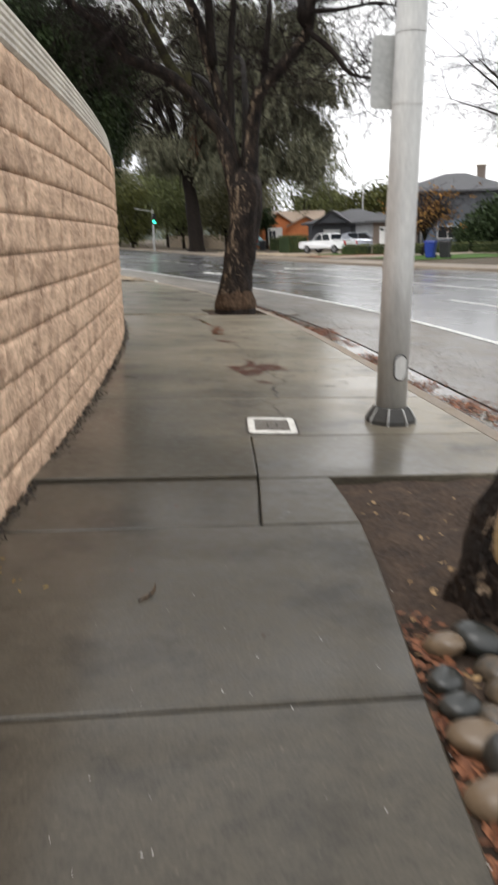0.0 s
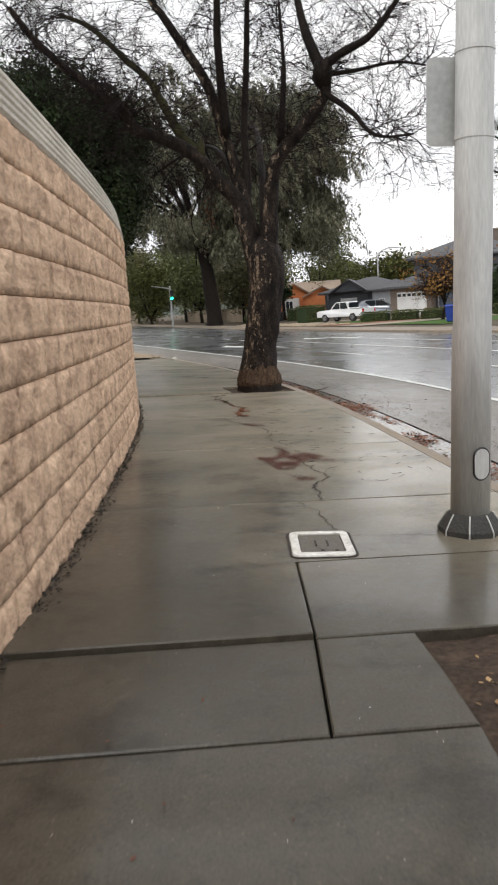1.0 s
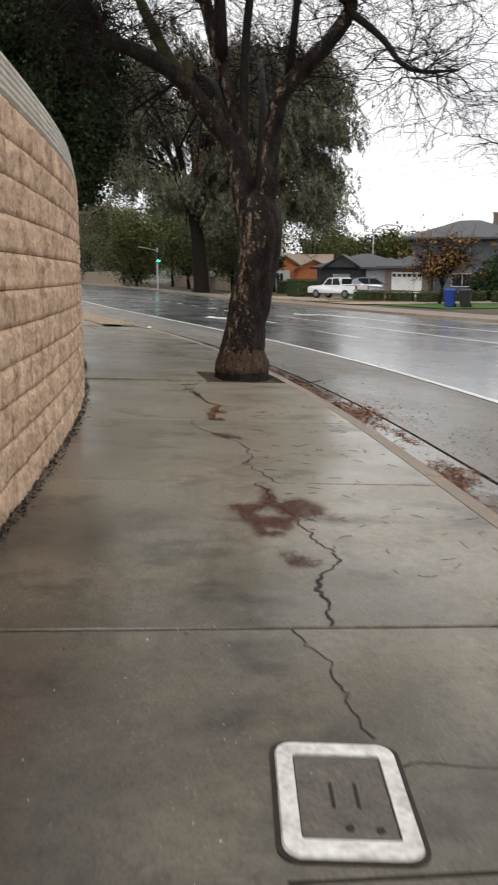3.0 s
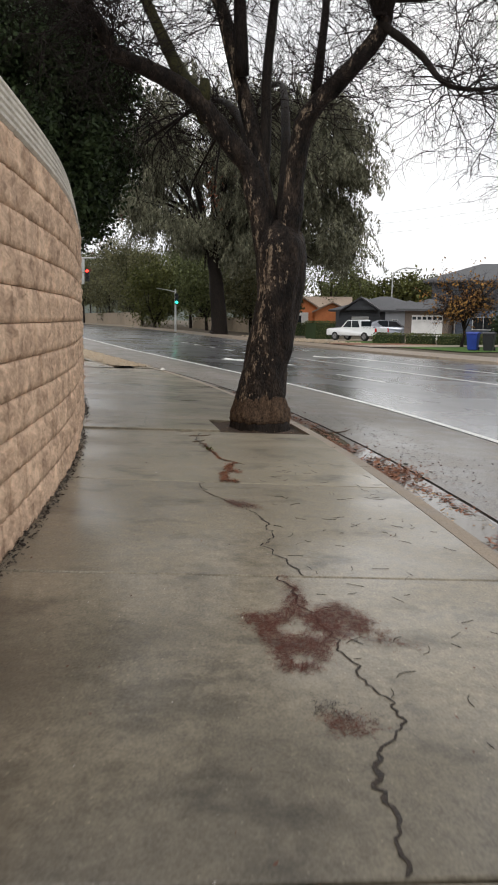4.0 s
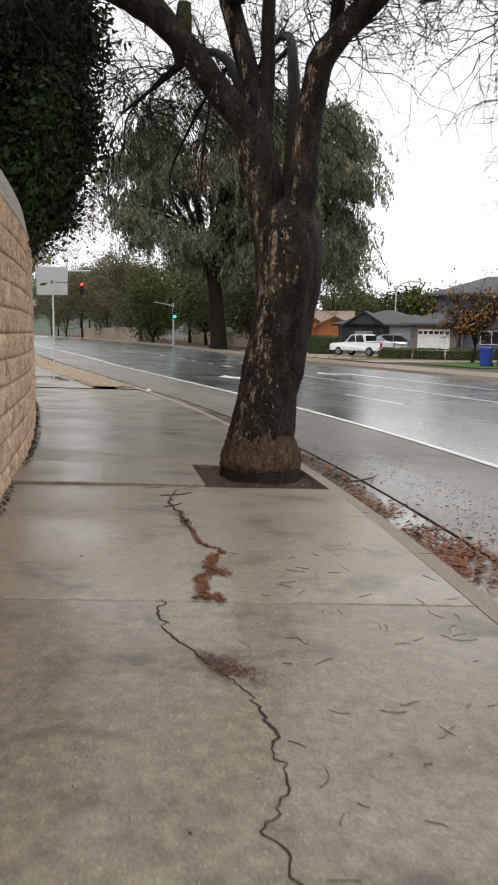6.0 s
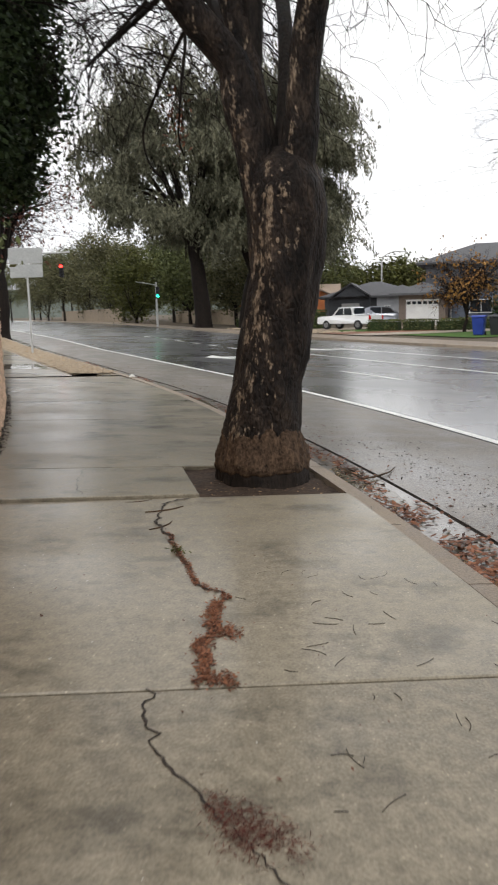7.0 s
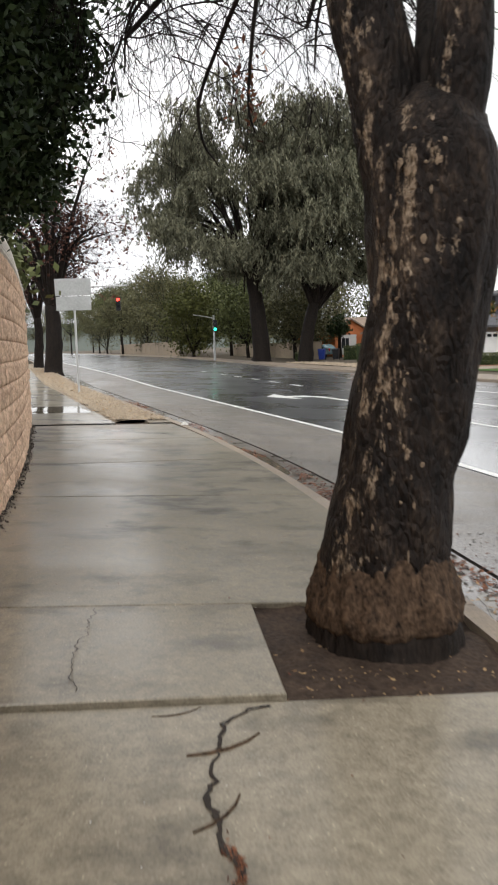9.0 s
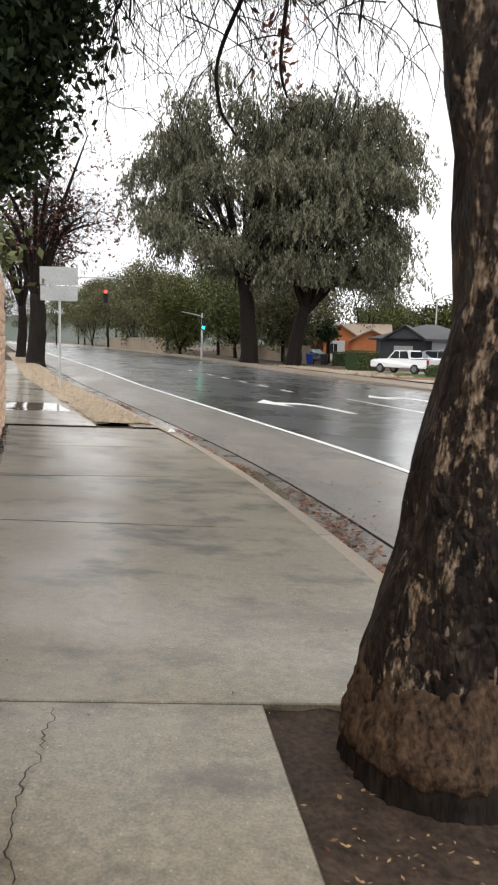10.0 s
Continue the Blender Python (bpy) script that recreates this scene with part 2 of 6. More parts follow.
M = dict(
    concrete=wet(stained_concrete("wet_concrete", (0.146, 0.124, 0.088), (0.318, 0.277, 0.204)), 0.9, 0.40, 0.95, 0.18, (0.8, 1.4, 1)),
    kerbstone=mat("kerb_concrete", (0.15, 0.115, 0.082), (0.33, 0.265, 0.195), 3, (0.45, 0.7), 70, 0.35, vary=0.15),
    asphalt=wet(mat("wet_asphalt", (0.055, 0.056, 0.06), (0.11, 0.112, 0.118), 0.35, (0.2, 0.36), 90, 0.06), 0.18, 0.7, 1.0, 0.17, (1, 0.25, 1)),
    shoulder=wet(mat("gritty_asphalt", (0.055, 0.048, 0.041), (0.23, 0.20, 0.162), 2.6, (0.4, 0.65), 48, 0.8, big=0.4), 0.5, 0.1, 0.8, 0.25, (1, 0.4, 1)),
    paint=mat("road_paint", (0.5, 0.5, 0.47), (0.78, 0.78, 0.74), 4, (0.35, 0.6), 60, 0.15),
    gutter=wet(mat("wet_gutter", (0.07, 0.06, 0.05), (0.24, 0.21, 0.175), 2.4, (0.25, 0.5), 45, 0.25), 1.1, 0.5, 1.0, 0.08),
    block=mat("split_face_block", (0.30, 0.190, 0.125), (0.84, 0.60, 0.42), 6, (0.75, 0.92), 34, 1.0, vary=0.04, big=0.58, spec=0.25),
    mortar=mat("mortar", (0.34, 0.235, 0.165), (0.52, 0.38, 0.275), 20, (0.9, 0.95), 90, 0.4, spec=0.2),
    cap=mat("painted_cap", (0.46, 0.42, 0.36), (0.74, 0.70, 0.62), 4, (0.5, 0.75), 40, 0.2),
    soil=mat("wet_soil", (0.022, 0.015, 0.011), (0.085, 0.060, 0.044), 9, (0.75, 0.95), 40, 1.0, spec=0.15),
    verge=mat("bare_earth", (0.05, 0.04, 0.028), (0.15, 0.12, 0.085), 1.5, (0.8, 0.95), 30, 0.5, spec=0.2),
    grass=mat("lawn", (0.035, 0.07, 0.015), (0.09, 0.17, 0.035), 2, (0.8, 0.95), 40, 0.6, spec=0.2),
    trunk=trunk_mat("plated_bark"),
    bark=mat("dark_wet_bark", (0.004, 0.0032, 0.0028), (0.032, 0.024, 0.019), 7, (0.6, 0.85), 34, 1.0, stretch=(1.6, 1.6, 0.45), spec=0.14),
    wood=mat("pale_cut_wood", (0.20, 0.125, 0.055), (0.52, 0.38, 0.20), 18, (0.7, 0.9), 60, 0.6),
    paperbark=mat("pale_flaking_bark", (0.07, 0.045, 0.028), (0.30, 0.22, 0.145), 22, (0.7, 0.9), 70, 0.7),
    redbark=mat("red_brown_burl_bark", (0.009, 0.006, 0.0045), (0.128, 0.082, 0.052), 24, (0.8, 0.95), 55, 1.0, stretch=(1, 1, 0.6), spec=0.12),
    moss=mat("mossy_bark", (0.012, 0.011, 0.006), (0.06, 0.056, 0.02), 8, (0.8, 0.95), 40, 0.8, spec=0.2),
    twig=mat("bare_twig", (0.008, 0.006, 0.0055), (0.026, 0.019, 0.017), 10, (0.8, 0.95), 60, 0.0, spec=0.1),
    galv=mat("galvanised_steel", (0.42, 0.42, 0.41), (0.60, 0.60, 0.58), 5, (0.4, 0.55), 30, 0.05, metal=0.35, stretch=(3, 3, 0.4)),
    darkmetal=mat("dark_cast_metal", (0.018, 0.018, 0.017), (0.06, 0.058, 0.054), 9, (0.6, 0.85), 70, 0.4, metal=0.1),
    signback=mat("weathered_sign_back", (0.36, 0.37, 0.36), (0.52, 0.53, 0.52), 3, (0.5, 0.7), 30, 0.05, metal=0.3),
    whitepaint=mat("white_paint", (0.40, 0.38, 0.34), (0.80, 0.79, 0.75), 14, (0.45, 0.7), 50, 0.15),
    lid=mat("polymer_lid", (0.05, 0.043, 0.034), (0.15, 0.13, 0.105), 22, (0.45, 0.7), 90, 0.4),
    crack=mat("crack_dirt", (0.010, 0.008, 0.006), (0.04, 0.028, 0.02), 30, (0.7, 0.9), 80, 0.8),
    rock=wet(mat("river_cobble", (0.016, 0.018, 0.016), (0.145, 0.102, 0.063), 5, (0.3, 0.6), 40, 0.3, vary=0.7), 3, 0.2, 0.9, 0.2),
    gravel=mat("tan_rock_mulch", (0.20, 0.15, 0.10), (0.46, 0.37, 0.26), 9, (0.6, 0.85), 40, 0.6),
    roof=mat("asphalt_shingle", (0.05, 0.05, 0.055), (0.12, 0.12, 0.125), 3, (0.6, 0.85), 12, 0.4),
    tileroof=mat("tan_roof", (0.26, 0.19, 0.14), (0.42, 0.33, 0.26), 3, (0.6, 0.85), 12, 0.4),
    orange=mat("orange_stucco", (0.55, 0.17, 0.06), (0.72, 0.26, 0.10), 2, (0.75, 0.9), 40, 0.2),
    greywall=mat("grey_stucco", (0.33, 0.34, 0.36), (0.45, 0.46, 0.48), 2, (0.7, 0.9), 40, 0.2),
    bluewall=mat("blue_grey_siding", (0.11, 0.135, 0.18), (0.19, 0.22, 0.28), 2, (0.6, 0.8), 30, 0.15),
    darkwall=mat("slate_siding", (0.07, 0.075, 0.085), (0.13, 0.135, 0.15), 2, (0.6, 0.8), 30, 0.15),
    trim=mat("white_trim", (0.62, 0.62, 0.61), (0.80, 0.80, 0.79), 2, (0.5, 0.7), 30, 0.05),
    brown=mat("brown_brick_pier", (0.12, 0.09, 0.075), (0.22, 0.18, 0.15), 8, (0.7, 0.9), 40, 0.3),
    tan=mat("tan_fence", (0.22, 0.17, 0.12), (0.36, 0.29, 0.21), 2, (0.7, 0.9), 30, 0.2),
    carwhite=mat("white_car_paint", (0.70, 0.71, 0.72), (0.80, 0.80, 0.80), 2, (0.15, 0.25), 30, 0.0),
    carsilver=mat("silver_car_paint", (0.30, 0.32, 0.36), (0.42, 0.44, 0.48), 2, (0.15, 0.3), 30, 0.0, metal=0.5),
    carteal=mat("teal_car_paint", (0.14, 0.22, 0.24), (0.22, 0.32, 0.34), 2, (0.15, 0.3), 30, 0.0, metal=0.3),
    tyre=mat("tyre_rubber", (0.012, 0.012, 0.012), (0.03, 0.03, 0.03), 9, (0.7, 0.9), 40, 0.2),
    chrome=mat("wheel_alloy", (0.16, 0.16, 0.16), (0.28, 0.28, 0.28), 9, (0.25, 0.4), 40, 0.0, metal=0.9),
    water=glass_mat("puddle_water", (0.15, 0.13, 0.10), 0.06),
    glass=glass_mat("dark_glass", (0.02, 0.025, 0.03)),
    bluebin=mat("blue_plastic", (0.01, 0.03, 0.22), (0.02, 0.06, 0.36), 3, (0.4, 0.55), 30, 0.05),
    blackbin=mat("black_plastic", (0.012, 0.012, 0.014), (0.03, 0.03, 0.034), 3, (0.4, 0.6), 30, 0.05),
    cone=mat("orange_plastic", (0.75, 0.10, 0.02), (0.9, 0.18, 0.04), 3, (0.5, 0.6), 30, 0.0),
    redlamp=glass_mat("red_lens", (0.45, 0.01, 0.01), 0.2),
    fruit=mat("orange_fruit", (0.8, 0.28, 0.01), (0.95, 0.45, 0.03), 6, (0.4, 0.5), 40, 0.05),
    hill=mat("far_hill", (0.10, 0.115, 0.10), (0.16, 0.175, 0.155), 0.02, (0.9, 0.95), 1, 0.0, spec=0.0),
    green=glow_mat("green_signal", (0.02, 1.0, 0.55), 3.5),
    red=glow_mat("red_signal", (1.0, 0.03, 0.02), 5.0),
    wire=glass_mat("black_cable", (0.02, 0.02, 0.022), 0.6),
    l_dark=leaf_mat("evergreen_leaf", (0.010, 0.018, 0.007), (0.045, 0.068, 0.026)),
    l_pepper=leaf_mat("pepper_leaf", (0.044, 0.049, 0.031), (0.20, 0.194, 0.128)),
    l_green=leaf_mat("green_leaf", (0.032, 0.042, 0.016), (0.14, 0.155, 0.06)),
    l_wood=leaf_mat("woodland_leaf", (0.034, 0.039, 0.019), (0.17, 0.16, 0.08)),
    l_olive=leaf_mat("olive_leaf", (0.035, 0.040, 0.012), (0.115, 0.12, 0.035)),
    l_amber=leaf_mat("amber_leaf", (0.08, 0.035, 0.018), (0.38, 0.20, 0.05)),
    l_yellow=leaf_mat("yellow_leaf", (0.22, 0.12, 0.02), (0.55, 0.36, 0.06)),
    l_rust=leaf_mat("rust_leaf", (0.045, 0.018, 0.012), (0.14, 0.06, 0.04)),
    l_litter=leaf_mat("fallen_leaf", (0.034, 0.013, 0.008), (0.25, 0.105, 0.055)),
    l_needle=leaf_mat("rotted_needle", (0.022, 0.008, 0.006), (0.13, 0.042, 0.028)),
    l_tan=leaf_mat("tan_leaf", (0.16, 0.09, 0.04), (0.42, 0.28, 0.14)),
)


# ---- building helpers ----
class Geo:
    """Gathers vertices and faces, and links them as one mesh object."""

    def __init__(self):
        self.v, self.f = [], []

    def add(self, verts, faces):
        k = len(self.v)
        self.v += [tuple(p) for p in verts]
        self.f += [tuple(i + k for i in f) for f in faces]
        return self

    def box(self, c, s, m=None):
        x, y, z = (a / 2 for a in s)
        vs = [Vector((c[0] + i * x, c[1] + j * y, c[2] + k * z)) for k in (-1, 1) for j in (-1, 1) for i in (-1, 1)]
        if m is not None:
            vs = [m @ p for p in vs]
        return self.add(vs, [(0, 2, 3, 1), (4, 5, 7, 6), (0, 1, 5, 4), (2, 6, 7, 3), (0, 4, 6, 2), (1, 3, 7, 5)])

    def prism(self, outline, axis, a, b):
        """An outline in the plane across axis ('x', 'y' or 'z'), pushed from a to b."""
        put = {"x": lambda p, q: (q, p[0], p[1]), "y": lambda p, q: (p[0], q, p[1]), "z": lambda p, q: (p[0], p[1], q)}[axis]
        n = len(outline)
        vs = [put(p, a) for p in outline] + [put(p, b) for p in outline]
        fs = [tuple(range(n))[::-1], tuple(range(n, 2 * n))] + [(i, (i + 1) % n, n + (i + 1) % n, n + i) for i in range(n)]
        return self.add(vs, fs)

    def tube(self, pts, radii, sides=8, rough=0.0, seed=0, cap=True):
        pts = [Vector(p) for p in pts]
        vs, fs, n = [], [], len(pts)
        side = None
        for i, p in enumerate(pts):
            d = (pts[min(i + 1, n - 1)] - pts[max(i - 1, 0)]).normalized()
            ref = side if side is not None else (Vector((1, 0, 0)) if abs(d.x) < 0.9 else Vector((0, 1, 0)))
            side = (ref - d * ref.dot(d)).normalized()
            up = d.cross(side)
            r = radii[i] if hasattr(radii, "__len__") else radii
            for k in range(sides):
                a = 2 * math.pi * k / sides
                rr = r
                if rough:
                    q = p + (side * math.cos(a) + up * math.sin(a)) * r
                    rr = r * (1 + rough * noise.noise(Vector((q.x * 7 + seed, q.y * 7, q.z * 2.2))) + 0.5 * rough * noise.noise(Vector((q.x * 20, q.y * 20 + seed, q.z * 6))))
                vs.append(p + (side * math.cos(a) + up * math.sin(a)) * rr)
        for i in range(n - 1):
            for k in range(sides):
                a, b = i * sides + k, i * sides + (k + 1) % sides
                fs.append((a, b, b + sides, a + sides))
        if cap:
            fs.append(tuple(range(sides))[::-1])
            fs.append(tuple(range((n - 1) * sides, n * sides)))
        return self.add(vs, fs)

    def link(self, name, material, parent=None, label="", bevel=0.0, smooth=False, kind=""):
        me = bpy.data.meshes.new(name)
        me.from_pydata(self.v, [], self.f)
        if bevel:
            bm = bmesh.new()
            bm.from_mesh(me)
            bmesh.ops.bevel(bm, geom=[e for e in bm.edges if e.is_manifold and e.calc_face_angle(0) > 0.5], offset=bevel, segments=2, affect="EDGES", clamp_overlap=True)
            bm.to_mesh(me)
            bm.free()
        if smooth:
            me.shade_smooth()
        me.materials.append(material)
        me.update()
        ob = new(name, me)
        if parent is not None:
            ob.parent = parent
        return tagged(ob, label, kind=kind)


def fast(name, verts, faces, material, parent=None, label="", kind=""):
    """Links large arrays of quads or triangles as one mesh object."""
    me = bpy.data.meshes.new(name)
    verts, faces = np.asarray(verts, np.float32), np.asarray(faces, np.int32)
    me.vertices.add(len(verts))
    me.vertices.foreach_set("co", verts.ravel())
    k = faces.shape[1]
    me.loops.add(faces.size)
    me.loops.foreach_set("vertex_index", faces.ravel())
    me.polygons.add(len(faces))
    me.polygons.foreach_set("loop_start", np.arange(0, faces.size, k, dtype=np.int32))
    me.polygons.foreach_set("loop_total", np.full(len(faces), k, np.int32))
    me.update(calc_edges=True)
    me.materials.append(material)
    ob = new(name, me)
    if parent is not None:
        ob.parent = parent
    return tagged(ob, label, kind=kind)


def thing(name, place, label, category, turn=0.0, group="", kind=""):
    ob = new(name)
    ob.matrix_world = pose(*place, 0, 0, turn)
    return tagged(ob, label, category, group, kind)


# ---- the lie of the land: a street that falls to the right and bends left ----
SLOPE = math.tan(radians(2.5))


def gz(x):
    def f(q):
        return np.logaddexp(0, q + 4) - 2 * np.logaddexp(0, (q - 9) / 2)
    return float(-SLOPE * (f(x) - f(0.0)))


def kerb_x(s):
    m = min(max(s, 10), 25)
    return 2.37 - 0.01 * (m - 10) ** 2 - 0.3 * (min(max(s, 25), 38.5) - 25) - 0.25 * max(s - 38.5, 0)


def along(s, o):
    """The point at station s of the kerb, o metres to its right (towards the road)."""
    m = 0.0 if s < 10 else -0.02 * (s - 10) if s < 25 else -0.3 if s < 38.5 else -0.25
    h = math.hypot(1, m)
    return kerb_x(s) + o / h, s - o * m / h


def heading(s):
    m = 0.0 if s < 10 else -0.02 * (s - 10) if s < 25 else -0.3 if s < 38.5 else -0.25
    return math.degrees(math.atan(-m))


def on(s, o, dz=0.0):
    x, y = along(s, o)
    return x, y, gz(x) + dz


STATIONS = [-60, -40, -25, -15, -8] + [a * 1.0 for a in range(-4, 44)] + [44, 47, 50, 54, 58, 63, 70, 80, 95, 115, 140, 170, 210, 260, 330]


def ribbon(offsets, dz, stations, bumpy=0.0):
    """A strip along the kerb's line; dz: one height, or one for each offset."""
    g = Geo()
    heights = dz if hasattr(dz, "__len__") else [dz] * len(offsets)
    vs = [on(s, o, h + bumpy * noise.noise(Vector((s * 1.3, o * 3, 0)))) for s in stations for o, h in zip(offsets, heights)]
    n = len(offsets)
    fs = [(i * n + k, i * n + k + 1, i * n + n + k + 1, i * n + n + k) for i in range(len(stations) - 1) for k in range(n - 1)]
    return g.add(vs, fs)


def span(a, b, step):
    n = max(1, round((b - a) / step))
    return [a + (b - a) * i / n for i in range(n + 1)]


WALL_Y = [-6, -1, 1, 3.5, 4.66, 6.8, 9.3, 11.5, 12.8, 15.5, 17.9, 20.1, 24.8, 26]
WALL_X = [-1.9, -1.25, -0.98, -0.68, -0.57, -0.42, -0.30, -0.28, -0.37, -0.60, -0.95, -1.32, -2.32, -2.6]


def wall_x(y):
    """The foot of the garden wall."""
    q = [float(np.interp(y + d, WALL_Y, WALL_X)) for d in (-0.9, -0.45, 0, 0.45, 0.9)]
    return sum(q) / 5


# ---- ground, road, kerbs ----
xs = [-700, -300, -120, -60, -30] + list(range(-20, 32, 2)) + [40, 60, 100, 200, 400, 700]
ys = [-300, -100, -40, 0, 40, 80, 120, 200, 320, 500, 800]
g = Geo()
g.add([(x, y, gz(x) - 0.25) for y in ys for x in xs], [(j * len(xs) + i, j * len(xs) + i + 1, (j + 1) * len(xs) + i + 1, (j + 1) * len(xs) + i) for j in range(len(ys) - 1) for i in range(len(xs) - 1)])
tagged(g.link("ground", M["verge"]), "bare brown earth spreading to the horizon", "ground", kind="structure")
road = tagged(ribbon([2.7, 5, 7, 9.5, 12, 14, 17.2], -0.13, STATIONS).link("road", M["asphalt"]), "wet dark asphalt road bending past the houses", "road", kind="structure")
ribbon([0.70, 1.3, 2.0, 2.702], [-0.126, -0.118, -0.12, -0.128], STATIONS).link("shoulder", M["shoulder"], road, "gritty wet grey shoulder lane")
ribbon([0.13, 0.25, 0.4, 0.66], [-0.156, -0.146, -0.140, -0.128], STATIONS).link("gutter", M["gutter"], road, "wet concrete gutter")
ribbon([0.655, 0.67, 0.69, 0.705], [-0.129, -0.15, -0.15, -0.127], span(-8, 40, 0.5), 0.006).link("gutter_seam", M["crack"], road, "dark open seam between gutter and asphalt")


def kerb_run(offset, stations, name, parent):
    g = Geo()
    prof = [(0.0, -0.2), (0.0, 0.0), (0.125, -0.003), (0.15, -0.02), (0.165, -0.2)] if offset < 5 else [(0.0, -0.2), (0.02, -0.02), (0.04, 0.0), (0.17, 0.0), (0.17, -0.2)]
    vs = [on(s, offset + o, z) for s in stations for o, z in prof]
    n = len(prof)
    fs = [(i * n + k, i * n + k + 1, (i + 1) * n + k + 1, (i + 1) * n + k) for i in range(len(stations) - 1) for k in range(n - 1)]
    g.add(vs, fs + [tuple(range(n)), tuple(range((len(stations) - 1) * n, len(stations) * n))[::-1]])
    return g.link(name, M["kerbstone"], parent)


# water standing in the gutter
for k, (a, b, o0, o1) in enumerate(((5.2, 7.4, 0.30, 0.60), (7.8, 9.2, 0.26, 0.58), (9.5, 11.7, 0.30, 0.62), (12.6, 13.4, 0.36, 0.64), (14.0, 15.6, 0.30, 0.60), (20.0, 22.5, 0.24, 0.50))):
    vs, st = [], span(a, b, 0.08)
    for s in st:
        t = (s - a) / (b - a)
        w = math.sin(math.pi * t) ** 0.45
        c = (o0 + o1) / 2 + 0.05 * noise.noise(Vector((s * 1.7, k, 0)))
        e0, e1 = (o1 - o0) / 2 * w * (1 + 0.4 * noise.noise(Vector((s * 4, k, 3)))), (o1 - o0) / 2 * w * (1 + 0.4 * noise.noise(Vector((s * 4, k, 8))))
        z = on(s, c, -0.1345)[2]
        vs += [(*along(s, min(c + q, 0.645)), z) for q in (-e0, 0, e1)]
    g = Geo().add(vs, [(3 * i + j, 3 * i + j + 1, 3 * i + j + 4, 3 * i + j + 3) for i in range(len(st) - 1) for j in range(2)])
    tagged(g.link("puddle", M["water"]), "still rainwater standing in the gutter", "puddle", kind="structure")

kerb_near = thing("kerb", (0, 0, 0), "worn tan concrete kerb edging the pavement", "kerb", kind="structure")
for a in range(-12, 48, 3):
    kerb_run(0.0, span(a + 0.006, a + 2.994, 0.5), "kerb_stone", kerb_near)
kerb_run(0.0, [48] + [s for s in STATIONS if s > 48], "kerb_run", kerb_near)
kerb_far = thing("kerb", (0, 0, 0), "brown-stained concrete kerb across the road", "kerb", kind="structure")
for a in range(0, 90, 6):
    kerb_run(17.0, span(a + 0.006, a + 5.994, 1.0), "kerb_stone", kerb_far)
kerb_run(17.0, [90, 100, 115, 140, 170, 210, 260], "kerb_run", kerb_far)

# road paint, 4 mm above the asphalt
marks = thing("road_marking", (0, 0, 0), "worn white lines and arrows painted on the road", "road marking", kind="structure")
ribbon([2.72, 2.86], -0.122, STATIONS).link("edge_line", M["paint"], marks)
ribbon([9.42, 9.56], -0.124, [s for s in STATIONS if s < 37]).link("lane_line", M["paint"], marks)
ribbon([12.9, 13.03], -0.124, [s for s in STATIONS if s < 40]).link("lane_line", M["paint"], marks)
for a in (-8, 0, 8, 16, 24):
    ribbon([6.1, 6.22], -0.124, span(a, a + 2.5, 0.5)).link("lane_dash", M["paint"], marks)
for a in (38.9, 41.6, 44.3, 47.0, 49.7, 54):
    ribbon([8.45, 8.65], -0.124, span(a, a + 1.1, 0.5)).link("lane_dash", M["paint"], marks)


def turn_arrow(s, o, flip=1):
    x, y, z = on(s, o, -0.122)
    g = Geo()
    q = [(-1.9, 0.2), (-0.7, 1.1), (-0.7, 0.45), (0.5, 0.5), (1.1, 0.1), (1.3, -1.6), (0.9, -1.6), (0.7, -0.2), (0.3, 0.05), (-0.7, 0.05), (-0.7, -0.6)]
    m = pose(0, 0, 0, 0, 0, heading(s))
    g.add([(x + (m @ Vector((a * 0.6 * flip, b * 1.4, 0))).x, y + (m @ Vector((a * 0.6 * flip, b * 1.4, 0))).y, gz(x + (m @ Vector((a * 0.6 * flip, b * 1.4, 0))).x) - 0.122) for a, b in q], [tuple(range(11))] if flip < 0 else [tuple(range(11))[::-1]])
    g.link("turn_arrow", M["paint"], marks)


turn_arrow(32.5, 6.0)
turn_arrow(37.0, 12.2)

# ---- the pavement, slab by slab ----
pavement = ribbon([-5.2, -2.6, -1.2, -0.0], -0.09, [s for s in STATIONS if s < 80]).link("pavement", M["crack"])
tagged(pavement, "wet grey concrete pavement of large cracked slabs", "pavement", kind="structure")


